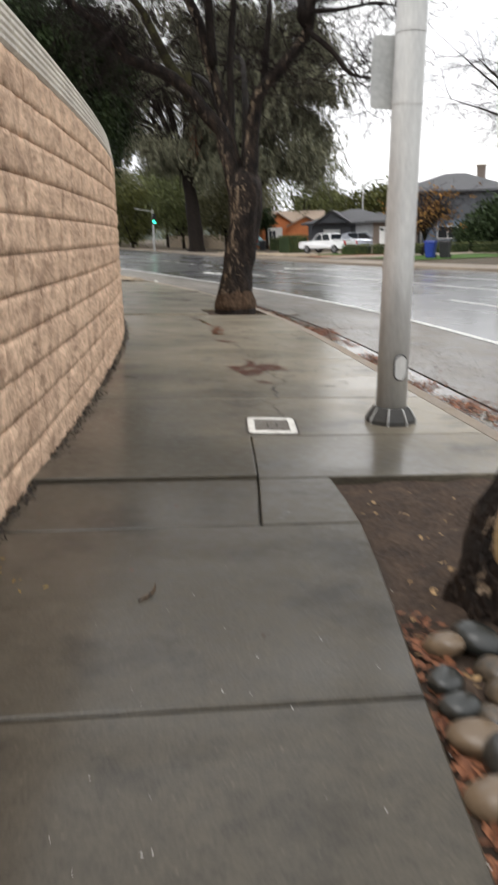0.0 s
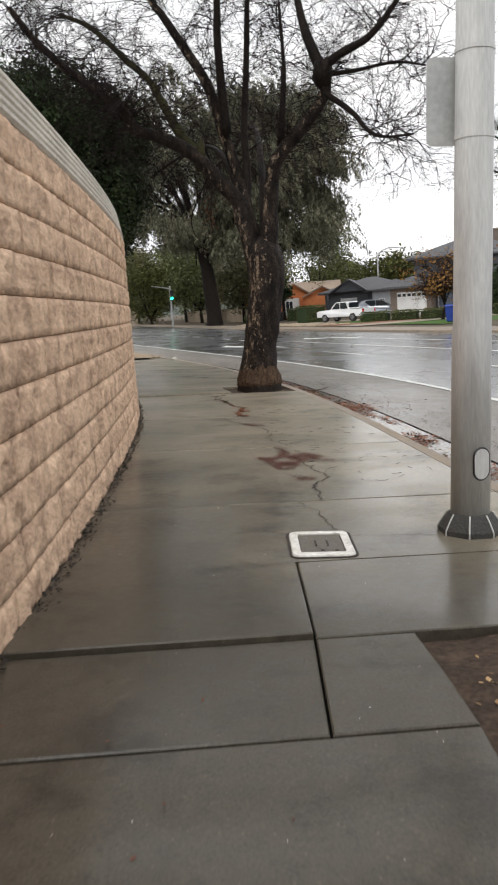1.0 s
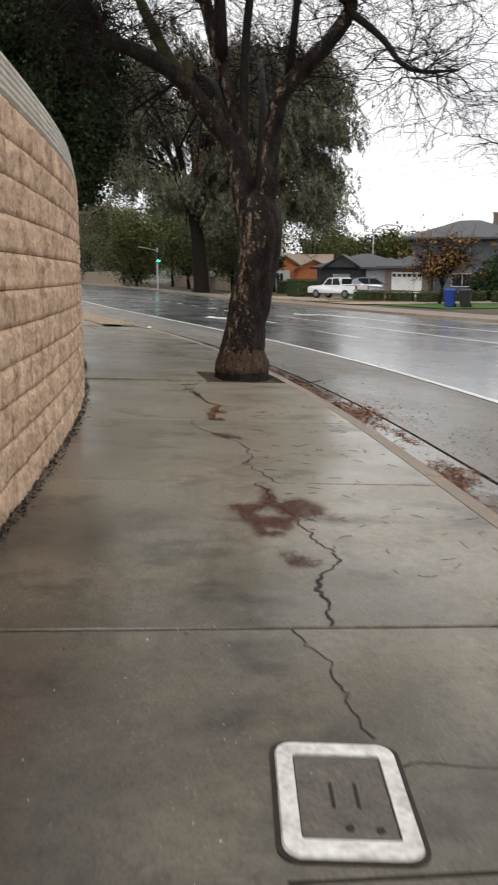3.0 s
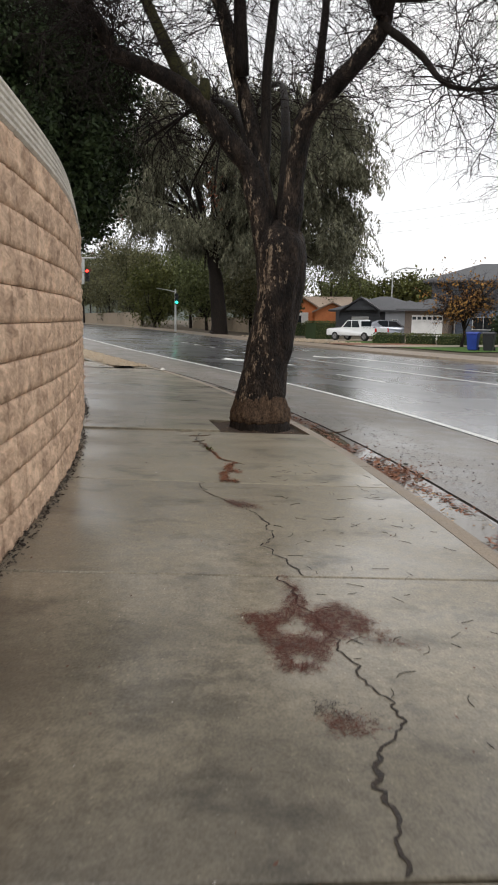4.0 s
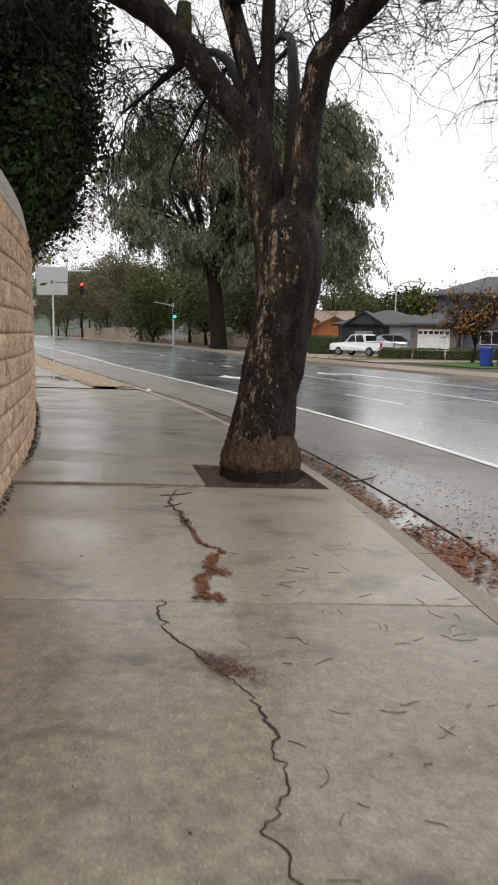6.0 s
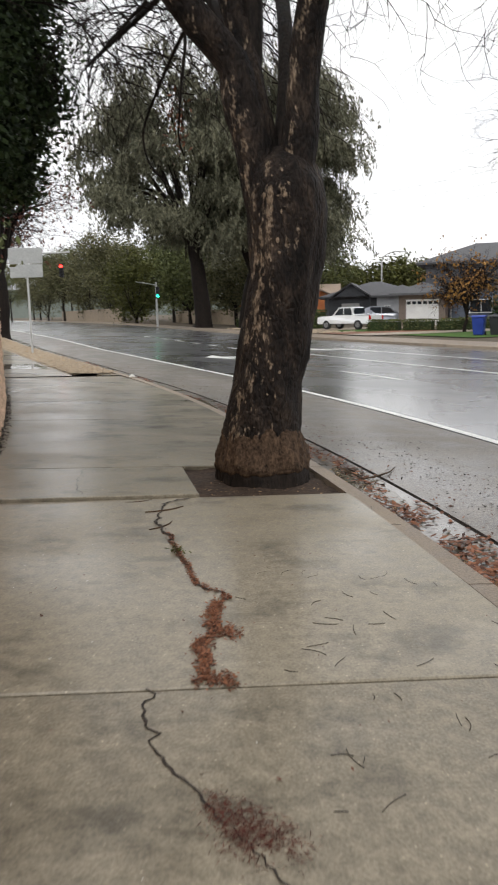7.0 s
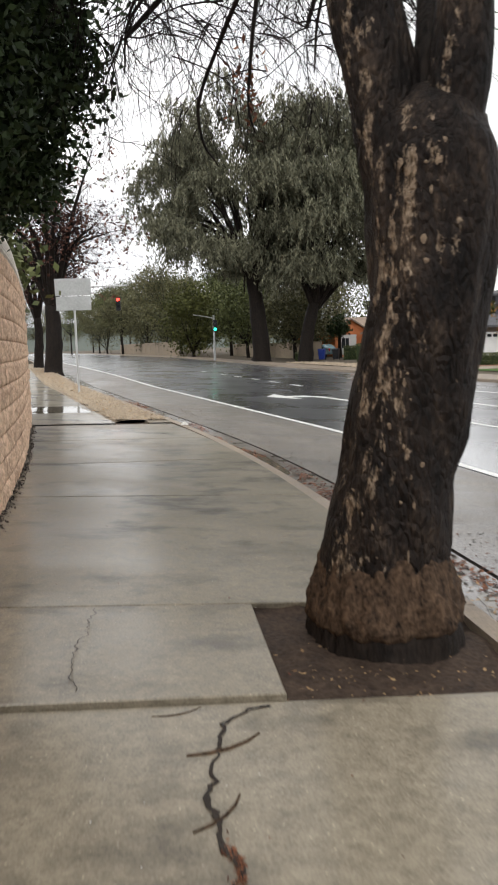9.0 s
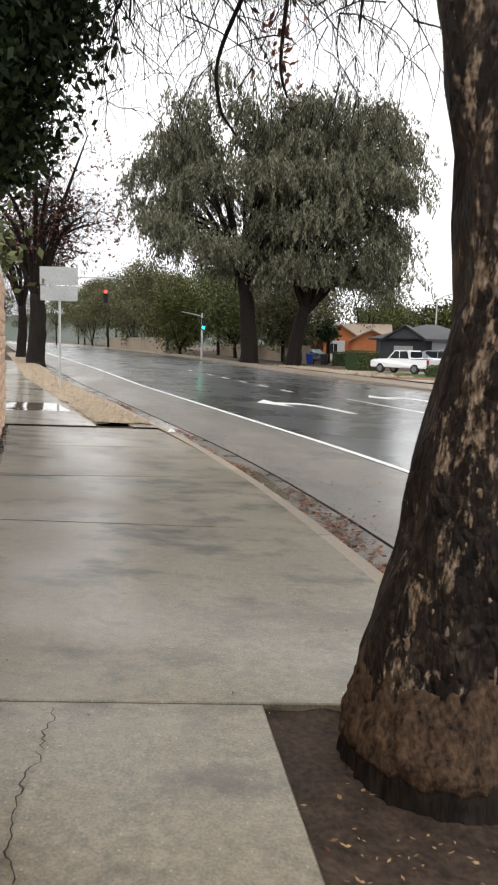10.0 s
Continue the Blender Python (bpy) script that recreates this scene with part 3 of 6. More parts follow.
def slab(y0, y1, left, right, dz0=0.0, dz1=0.0, near=0.009, far=0.009, gap=0.005, s0=0.0, s1=0.0):
    """One slab between two edges, each a function of y, with slightly rounded rims."""
    y0, y1 = y0 + near, y1 - far
    yy = span(y0, y1, 0.45)
    nx, c = 6, 0.006
    rows = [yy[0]] + [yy[0] + c] + yy[1:-1] + [yy[-1] - c] + [yy[-1]]
    vs, fs = [], []
    for j, y in enumerate(rows):
        a, b = left(y) + gap, right(y) - gap
        cols = [a, a + c] + [a + (b - a) * i / nx for i in range(1, nx)] + [b - c, b]
        for i, x in enumerate(cols):
            rim = (j == 0 and near > 0) or (j == len(rows) - 1 and far > 0) or i in (0, len(cols) - 1)
            t = (y - y0) / (y1 - y0)
            vs.append((x, y + (s0 + (s1 - s0) * t) * (x - 0.9), gz(x) + dz0 + (dz1 - dz0) * t - (0.006 if rim else 0)))
    n = nx + 3
    m = len(rows)
    for j in range(m - 1):
        for i in range(n - 1):
            fs.append((j * n + i, j * n + i + 1, (j + 1) * n + i + 1, (j + 1) * n + i))
    ring = [i for i in range(n)] + [j * n + n - 1 for j in range(1, m)] + [(m - 1) * n + i for i in range(n - 2, -1, -1)] + [j * n for j in range(m - 2, 0, -1)]
    k = len(vs)
    vs += [(vs[i][0], vs[i][1], vs[i][2] - 0.1) for i in ring]
    r = len(ring)
    fs += [(ring[i], k + i, k + (i + 1) % r, ring[(i + 1) % r]) for i in range(r)]
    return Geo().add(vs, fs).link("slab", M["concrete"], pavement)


def bed_x(y):
    """The curved edge of the planting bed beside the kerb."""
    return float(np.interp(y, [-6, -2, 0, 1.2, 1.9, 2.55, 3.0, 3.45, 3.8, 4.23], [0.45, 0.5, 0.6, 0.71, 0.80, 0.90, 0.965, 1.02, 1.04, 1.045]))


def at(v):
    return lambda y: v


def centre_x(y):
    return float(np.interp(y, [3.4, 4.23, 5.2, 6.6], [0.53, 0.63, 0.72, 0.73]))


def pit_x(y):
    """The edge of the slab beside the tree pit."""
    return 1.135 - 0.07 * (y - 13.85)


def rim_x(y):
    return kerb_x(y) + 0.003


def foot_x(y):
    return wall_x(y) + 0.012


for a, b in ((-6, -3.2), (-3.2, -0.6), (-0.6, 2.05), (2.05, 3.50)):
    slab(a, b, foot_x, bed_x)
slab(3.50, 4.23, foot_x, centre_x)
slab(3.50, 4.23, centre_x, bed_x)
slab(4.23, 5.20, foot_x, centre_x, 0.022, 0.0, far=0.0)
slab(4.23, 5.20, centre_x, rim_x)
slab(5.20, 6.50, foot_x, rim_x, near=0.0)
for a, b in ((6.50, 8.72), (8.72, 11.04)):
    slab(a, b, foot_x, rim_x)
slab(11.04, 13.85, foot_x, rim_x, 0, 0.008, s1=0.08)
slab(13.85, 15.02, foot_x, pit_x, 0.030, 0.004, far=0.016, s0=0.08, s1=0.05)
for a, b, k0, k1 in ((15.02, 18.07, 0.05, 0.08), (18.07, 20.4, 0.08, 0.3), (20.4, 22.7, 0.3, 0.3), (22.7, 24.9, 0.3, 0.3)):
    slab(a, b, foot_x, rim_x, s0=k0, s1=k1)
for a in (24.9, 28.0, 31.0, 34.0, 37.0, 40.0, 44.0, 48.0, 52.0):
    b = a + (3.1 if a < 25 else 3.0 if a < 40 else 4.0)
    st = span(a + 0.006, b - 0.006, 0.5)
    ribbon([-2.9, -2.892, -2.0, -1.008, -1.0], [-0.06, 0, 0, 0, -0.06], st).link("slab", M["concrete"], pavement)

# beds and verges
bed = Geo()
yy = span(-6, 4.21, 0.16)
cols = 12
bed.add([(bed_x(y) + (2.36 - bed_x(y)) * i / cols, y, gz(bed_x(y) + (2.36 - bed_x(y)) * i / cols) - 0.035 + 0.045 * noise.noise(Vector((i * 0.6, y * 3.5, 0))) + 0.015 * noise.noise(Vector((i * 2.1, y * 11, 0)))) for y in yy for i in range(cols + 1)],
        [(j * (cols + 1) + i, j * (cols + 1) + i + 1, (j + 1) * (cols + 1) + i + 1, (j + 1) * (cols + 1) + i) for j in range(len(yy) - 1) for i in range(cols)])
tagged(bed.link("planting_bed", M["soil"], smooth=True), "bare wet brown soil bed beside the pavement", "planting bed", kind="structure")
well = Geo()
yy = span(13.7, 15.35, 0.1)
well.add([(1.03 + (rim_x(y) - 1.03) * i / cols, y, gz(1.6) - 0.0 + 0.035 * noise.noise(Vector((i * 0.6, y * 6, 4))) - 0.035 - SLOPE * ((1.03 + 1.26 * i / cols) - 1.6)) for y in yy for i in range(cols + 1)],
         [(j * (cols + 1) + i, j * (cols + 1) + i + 1, (j + 1) * (cols + 1) + i + 1, (j + 1) * (cols + 1) + i) for j in range(len(yy) - 1) for i in range(cols)])
tagged(well.link("tree_pit", M["soil"], smooth=True), "square pit of wet soil round the street tree", "tree pit", kind="structure")
tagged(ribbon([-1.0, -0.7, -0.35, 0.0], [-0.02, 0.015, 0.015, -0.01], span(25.3, 80, 0.4), 0.03).link("rock_verge", M["gravel"]), "tan rock mulch strip between pavement and kerb", "verge", kind="structure")
tagged(ribbon([-1.0, -0.8, -0.6, -0.42], [-0.03, -0.05, -0.05, -0.04], span(24.9, 25.35, 0.1)).link("verge_pocket", M["soil"]), "dark soil pocket where the slab has broken", "verge", kind="structure")
tagged(ribbon([-45, -25, -12, -6, -2.75], [0, 0, -0.02, -0.03, -0.03], [s for s in STATIONS if s < 300]).link("garden_ground", M["verge"]), "bare earth behind the garden wall", "ground", kind="structure")
tagged(ribbon([17.17, 18.2, 19.4], [0, 0.01, 0.02], [s for s in STATIONS if 0 <= s < 300]).link("far_pavement", M["kerbstone"]), "tan concrete pavement across the road", "pavement", kind="structure")
tagged(ribbon([19.4, 24, 34, 60], [0.02, 0.04, 0.06, 0.08], [s for s in STATIONS if 0 <= s < 300]).link("front_yards", M["verge"]), "front yards of bare earth before the houses", "ground", kind="structure")

ribbon([-0.42, -0.41, -0.2, -0.012, -0.004], [-0.05, 0.0, 0.0, 0.0, -0.05], span(24.92, 25.34, 0.1)).link("slab", M["concrete"], pavement)
puddle = ribbon([-2.3, -2.1, -1.75, -1.4, -1.12], 0.0025, [27.0, 27.15, 27.5, 28.1, 28.5, 28.65])
puddle.v = [(x + 0.12 * noise.noise(Vector((x * 3, y * 3, 1))), y + 0.2 * noise.noise(Vector((x * 3, y * 3, 5))), z) for x, y, z in puddle.v]
tagged(puddle.link("puddle", M["water"]), "shallow still puddle lying on the pavement", "puddle", kind="structure")

# ---- the garden wall of split-face block ----
random.seed(4)


def wall_frame(y):
    x0, x1 = wall_x(y - 0.1), wall_x(y + 0.1)
    return wall_x(y), math.degrees(math.atan2(-(x1 - x0), 0.2))


core = Geo()
yy = span(-6, 25.6, 0.4)
prof = [(-0.19, -0.3), (-0.014, -0.3), (-0.014, 2.22), (-0.19, 2.22)]
vs = []
for y in yy:
    x, h = wall_frame(y)
    m = pose(x, y, gz(-0.6), 0, 0, h)
    vs += [m @ Vector((a, 0, b)) for a, b in prof]
core.add(vs, [(i * 4 + k, i * 4 + (k + 1) % 4, i * 4 + 4 + (k + 1) % 4, i * 4 + 4 + k) for i in range(len(yy) - 1) for k in range(4)] + [(3, 2, 1, 0), tuple(len(vs) - 4 + k for k in range(4))])
garden_wall = tagged(core.link("wall_street", M["mortar"]), "tall tan split-face block garden wall with ribbed cap", "wall", kind="structure")

BL, BH = 0.40, 0.205


def rough_block(seed):
    """A split-face block: a flat bed with a broken front."""
    nu, nv = 9, 5
    vs, fs = [], []
    for j in range(nv + 1):
        for i in range(nu + 1):
            rim = i in (0, nu) or j in (0, nv)
            d = 0.012 + 0.006 * random.uniform(-1, 1) if j in (0, nv) else 0.016 if rim else 0.016 + 0.03 * noise.noise(Vector((i * 0.8 + seed * 9.1, j * 0.9, seed))) + 0.010 * random.uniform(-1, 1)
            vs.append((d, (i / nu - 0.5) * (BL + 0.001), (j / nv - 0.5) * (BH - 0.007)))
    for j in range(nv):
        for i in range(nu):
            a = j * (nu + 1) + i
            fs.append((a, a + 1, a + nu + 2, a + nu + 1))
    ring = [i for i in range(nu + 1)] + [j * (nu + 1) + nu for j in range(1, nv + 1)] + [nv * (nu + 1) + i for i in range(nu - 1, -1, -1)] + [j * (nu + 1) for j in range(nv - 1, 0, -1)]
    k = len(vs)
    vs += [(-0.03, vs[i][1], vs[i][2]) for i in ring]
    r = len(ring)
    fs += [(ring[i], k + i, k + (i + 1) % r, ring[(i + 1) % r]) for i in range(r)]
    me = bpy.data.meshes.new("block")
    me.from_pydata(vs, [], fs)
    me.materials.append(M["block"])
    me.shade_smooth()
    return me, vs, fs


VARIANTS = [rough_block(k) for k in range(14)]
WALL_BLOCKS = []
for c in range(11):
    y = -6 + (BL / 2 if c % 2 else 0)
    while y < 25.4:
        x, h = wall_frame(y)
        WALL_BLOCKS.append((pose(x + random.uniform(-0.003, 0.003), y, gz(-0.6) - 0.04 + BH * (c + 0.5), 0, 0, h), random.randrange(14), y))
        y += BL * math.cos(radians(h))

# cap: stacked rounded ribs stepping back
prof = [(-0.2, 0.0), (0.012, 0.0)]
for k in range(5):
    x0, z0 = 0.012 - 0.010 * k, 0.006 + 0.053 * k
    prof += [(x0 - 0.006, z0), (x0 + 0.013, z0 + 0.014), (x0 + 0.013, z0 + 0.034), (x0 - 0.010, z0 + 0.048)]
prof += [(-0.07, 0.275), (-0.14, 0.275), (-0.2, 0.24)]
y = -6.0
while y < 25.4:
    y2 = min(y + 1.55, 25.5)
    rows = span(y + 0.006, y2 - 0.006, 0.4)
    vs = []
    for q in rows:
        x, h = wall_frame(q)
        m = pose(x, q, gz(-0.6) + 2.218, 0, 0, h)
        vs += [m @ Vector((a, 0, b)) for a, b in prof]
    n = len(prof)
    Geo().add(vs, [(i * n + k, i * n + (k + 1) % n, (i + 1) * n + (k + 1) % n, (i + 1) * n + k) for i in range(len(rows) - 1) for k in range(n)] + [tuple(range(n))[::-1], tuple(range(len(vs) - n, len(vs)))]).link("cap_stone", M["cap"], garden_wall)
    y = y2


# ---- trees ----
def limb_radii(n, a, b):
    return [a + (b - a) * (i / (n - 1)) ** 0.8 for i in range(n)]


def smooth_pts(pts, k=3):
    """A rounder line through the points (Catmull-Rom)."""
    p = [Vector(q) for q in pts]
    p = [p[0] * 2 - p[1]] + p + [p[-1] * 2 - p[-2]]
    out = []
    for i in range(1, len(p) - 2):
        for j in range(k):
            t = j / k
            out.append(0.5 * (2 * p[i] + (p[i + 1] - p[i - 1]) * t + (2 * p[i - 1] - 5 * p[i] + 4 * p[i + 1] - p[i + 2]) * t * t + (3 * p[i] - p[i - 1] - 3 * p[i + 1] + p[i + 2]) * t ** 3))
    return out + [p[-2]]


def twig(g, p, d, length, r, depth, rng, droop=0.25, kids=3, wob=0.24, floor=-9.0):
    """A crooked twig with side twigs, sagging towards its end."""
    pts = [Vector(p)]
    d = Vector(d).normalized()
    n = 5
    for i in range(n):
        d = (d + Vector((rng.gauss(0, wob), rng.gauss(0, wob), rng.gauss(0, wob * 0.85) - droop * 0.28))).normalized()
        step = length / n if (pts[-1] + d * (length / n)).z > floor else 0.02
        pts.append(pts[-1] + d * step)
    g.tube(pts, [r * (1 - 0.75 * i / n) for i in range(n + 1)], 3 if r < 0.02 else 5, cap=False)
    if depth > 0:
        for k in range(kids):
            i = rng.randint(1, n)
            q = pts[i]
            side = Vector((rng.gauss(0, 1), rng.gauss(0, 1), rng.gauss(0, 0.7))).normalized()
            nd = ((pts[i] - pts[i - 1]).normalized() * 0.9 + side * 0.9).normalized()
            twig(g, q, nd, length * rng.uniform(0.45, 0.8), r * 0.55, depth - 1, rng, droop, kids, wob, floor)


def leaf_cloud(rng, centres, per, spread, size, flat=1.0, hang=0.0, aspect=1.6):
    """Leaf quads gathered round the centres."""
    c = np.repeat(np.asarray(centres, float), per, axis=0)
    n = len(c)
    pos = c + rng.normal(0, 1, (n, 3)) * np.array([spread, spread, spread * flat])
    a = rng.normal(0, 1, (n, 3))
    a[:, 2] = a[:, 2] * (1 - hang) - hang * 2.5
    a /= np.linalg.norm(a, axis=1)[:, None]
    b = np.cross(a, rng.normal(0, 1, (n, 3)))
    b /= np.linalg.norm(b, axis=1)[:, None] + 1e-6
    s = size * rng.uniform(0.6, 1.3, (n, 1))
    a, b = a * s * aspect / 2, b * s / 2
    v = np.stack([pos - a, pos + b * 0.9 - a * 0.1, pos + a, pos - b * 0.9 - a * 0.1], 1).reshape(-1, 3)
    return v, np.arange(4 * n).reshape(-1, 4)


def crown_centres(rng, c, r, k, hollow=0.45, lobes=7):
    """Clump centres on an uneven ellipsoid."""
    u = rng.normal(0, 1, (k, 3))
    u /= np.linalg.norm(u, axis=1)[:, None]
    l = rng.normal(0, 1, (lobes, 3))
    l /= np.linalg.norm(l, axis=1)[:, None]
    bulge = 0.72 + 0.34 * np.max(u @ l.T, axis=1)
    return np.asarray(c) + u * np.asarray(r) * (hollow + (1 - hollow) * rng.uniform(0, 1, (k, 1)) ** 0.6) * bulge[:, None]


def leafy_tree(name, place, h, r, label, leaf, trunk_r=0.3, clear=0.35, seed=1, k=120, per=110, size=0.22, spread=0.55, hang=0.0, flat=0.8, aspect=1.6, bark="bark", squash=1.0, offset=(0, 0)):
    rng, rr = np.random.default_rng(seed), random.Random(seed)
    t = thing(name, place, label, "tree")
    c = Vector((offset[0], offset[1], h * (clear + (1 - clear) * 0.5)))
    rad = (r, r * squash, h * (1 - clear) * 0.5)
    cen = crown_centres(rng, c, rad, k)
    g = Geo()
    top = Vector((offset[0] * 0.4, offset[1] * 0.4, h * clear * 1.05))
    g.tube(smooth_pts([(0, 0, -0.1), (trunk_r * 0.2, 0, 0.15), (offset[0] * 0.15, 0, h * clear * 0.5), top], 4), limb_radii(13, trunk_r * 1.25, trunk_r * 0.72), 12, 0.12, seed)
    g.link("trunk", M[bark], t, smooth=True)
    for i in range(9):
        g = Geo()
        e = Vector(cen[rr.randrange(k)])
        mid = top.lerp(e, 0.5) + Vector((rr.gauss(0, 0.3), rr.gauss(0, 0.3), 0.25))
        p = smooth_pts([top - Vector((0, 0, 0.3)), mid, e], 4)
        g.tube(p, limb_radii(len(p), trunk_r * 0.42, 0.02), 6, 0.1, i, cap=False)
        g.link("limb", M[bark], t, smooth=True)
    v, f = leaf_cloud(rng, cen, per, spread, size, flat, hang, aspect)
    fast("crown", v, f, M[leaf], t)
    return t


def pepper_tree(place, h, r, seed, clumps=95, trunk_r=0.7, lean=0.0, bole=0.26):
    """A broad tree whose foliage hangs in curtains from many separate clumps."""
    rng, rr = np.random.default_rng(seed), random.Random(seed)
    t = thing("pepper_tree", place, "large evergreen tree with drooping grey-green foliage by the road", "tree", group="drooping trees across the road")
    fork = Vector((lean * 0.35, 0, h * bole))
    Geo().tube(smooth_pts([(0, 0, -0.2), (0.05, 0, 0.3), (lean * 0.1, 0, h * bole * 0.5), fork], 4), limb_radii(13, trunk_r * 1.35, trunk_r * 0.8), 14, 0.16, seed).link("trunk", M["bark"], t, smooth=True)
    cen = crown_centres(rng, (lean, 0, h * 0.60), (r, r * 0.62, h * 0.38), clumps, 0.35, 9)
    for i in range(26):
        e = Vector(cen[i])
        mid = fork.lerp(e, 0.45) + Vector((rr.gauss(0, 0.5), rr.gauss(0, 0.5), 0.07 * h))
        p = smooth_pts([fork - Vector((0, 0, 0.6)), mid, e], 5)
        Geo().tube(p, limb_radii(len(p), trunk_r * rr.uniform(0.25, 0.5), 0.05), 6, 0.14, i, cap=False).link("limb", M["bark"], t, smooth=True)
    pts = []
    for c in cen:
        size = rr.uniform(0.9, 1.75)
        n = int(30 * size)
        start = c + rng.normal(0, 1, (n, 3)) * np.array([0.55, 0.55, 0.36]) * size
        out = (start - c) * np.array([0.16, 0.16, 0.0]) / size
        steps = rng.integers(5, 13, n)
        for k in range(12):
            live = steps > k
            start = start + out * (1 - k / 12) + np.array([0, 0, -0.15]) + rng.normal(0, 0.05, (n, 3))
            pts.append(start[live].copy())
    pts = np.concatenate(pts)
    low = h * (0.30 - 0.12 * np.clip((np.abs(pts[:, 0] - lean) - 0.35 * r) / (0.5 * r), 0, 1))
    pts = pts[pts[:, 2] > low + rng.uniform(-0.6, 0.6, len(pts))]
    v, f = leaf_cloud(rng, pts, 4, 0.10, 0.105, 1.2, 0.72, 3.4)
    fast("crown", v, f, M["l_pepper"], t)
    return t


def bare_tree(name, place, h, r, label, seed, count=70, trunk_r=0.22, clear=0.3, droop=0.3, depth=2, twig_len=1.7, leaf=None, leaves=0, flat=1.0, kids=4):
    rr, rng = random.Random(seed), np.random.default_rng(seed)
    t = thing(name, place, label, "tree")
    g = Geo()
    fork = Vector((0.1, 0, h * clear))
    g.tube(smooth_pts([(0, 0, -0.15), (0, 0.03, 0.3), (0.12, 0, h * clear * 0.55), fork], 4), limb_radii(13, trunk_r * 1.3, trunk_r * 0.8), 10, 0.15, seed)
    g.link("trunk", M["bark"], t, smooth=True)
    tw, ends = Geo(), []
    for i in range(12):
        g = Geo()
        a = i * 2.4 + rr.uniform(-0.3, 0.3)
        q = rr.uniform(0.4, 1.0)
        e = Vector((math.cos(a) * r * q, math.sin(a) * r * q, h * (clear + (1 - clear) * rr.uniform(0.35, 0.95) * flat)))
        p = smooth_pts([fork - Vector((0, 0, 0.25)), fork.lerp(e, 0.4) + Vector((rr.gauss(0, 0.2), rr.gauss(0, 0.2), 0.1 * h)), e], 6)
        g.tube(p, limb_radii(len(p), trunk_r * 0.5, 0.02), 6, 0.1, i, cap=False)
        ends += [(p[j], (p[j] - p[j - 1])) for j in range(3, len(p))]
        g.link("limb", M["bark"], t, smooth=True)
    for i in range(count):
        p, d = ends[rr.randrange(len(ends))]
        s = Vector((rr.gauss(0, 1), rr.gauss(0, 1), rr.gauss(0.2, 0.6))).normalized()
        twig(tw, p, d.normalized() * 0.6 + s, twig_len * rr.uniform(0.5, 1.2), 0.018, depth, rr, droop, kids)
    tw.link("twig_spray", M["twig"], t, kind="stuff")
    if leaf:
        idx = rng.integers(0, len(tw.v), leaves)
        v, f = leaf_cloud(rng, np.array(tw.v)[idx], 3, 0.12, 0.12)
        fast("foliage", v, f, M[leaf], t)
    return t


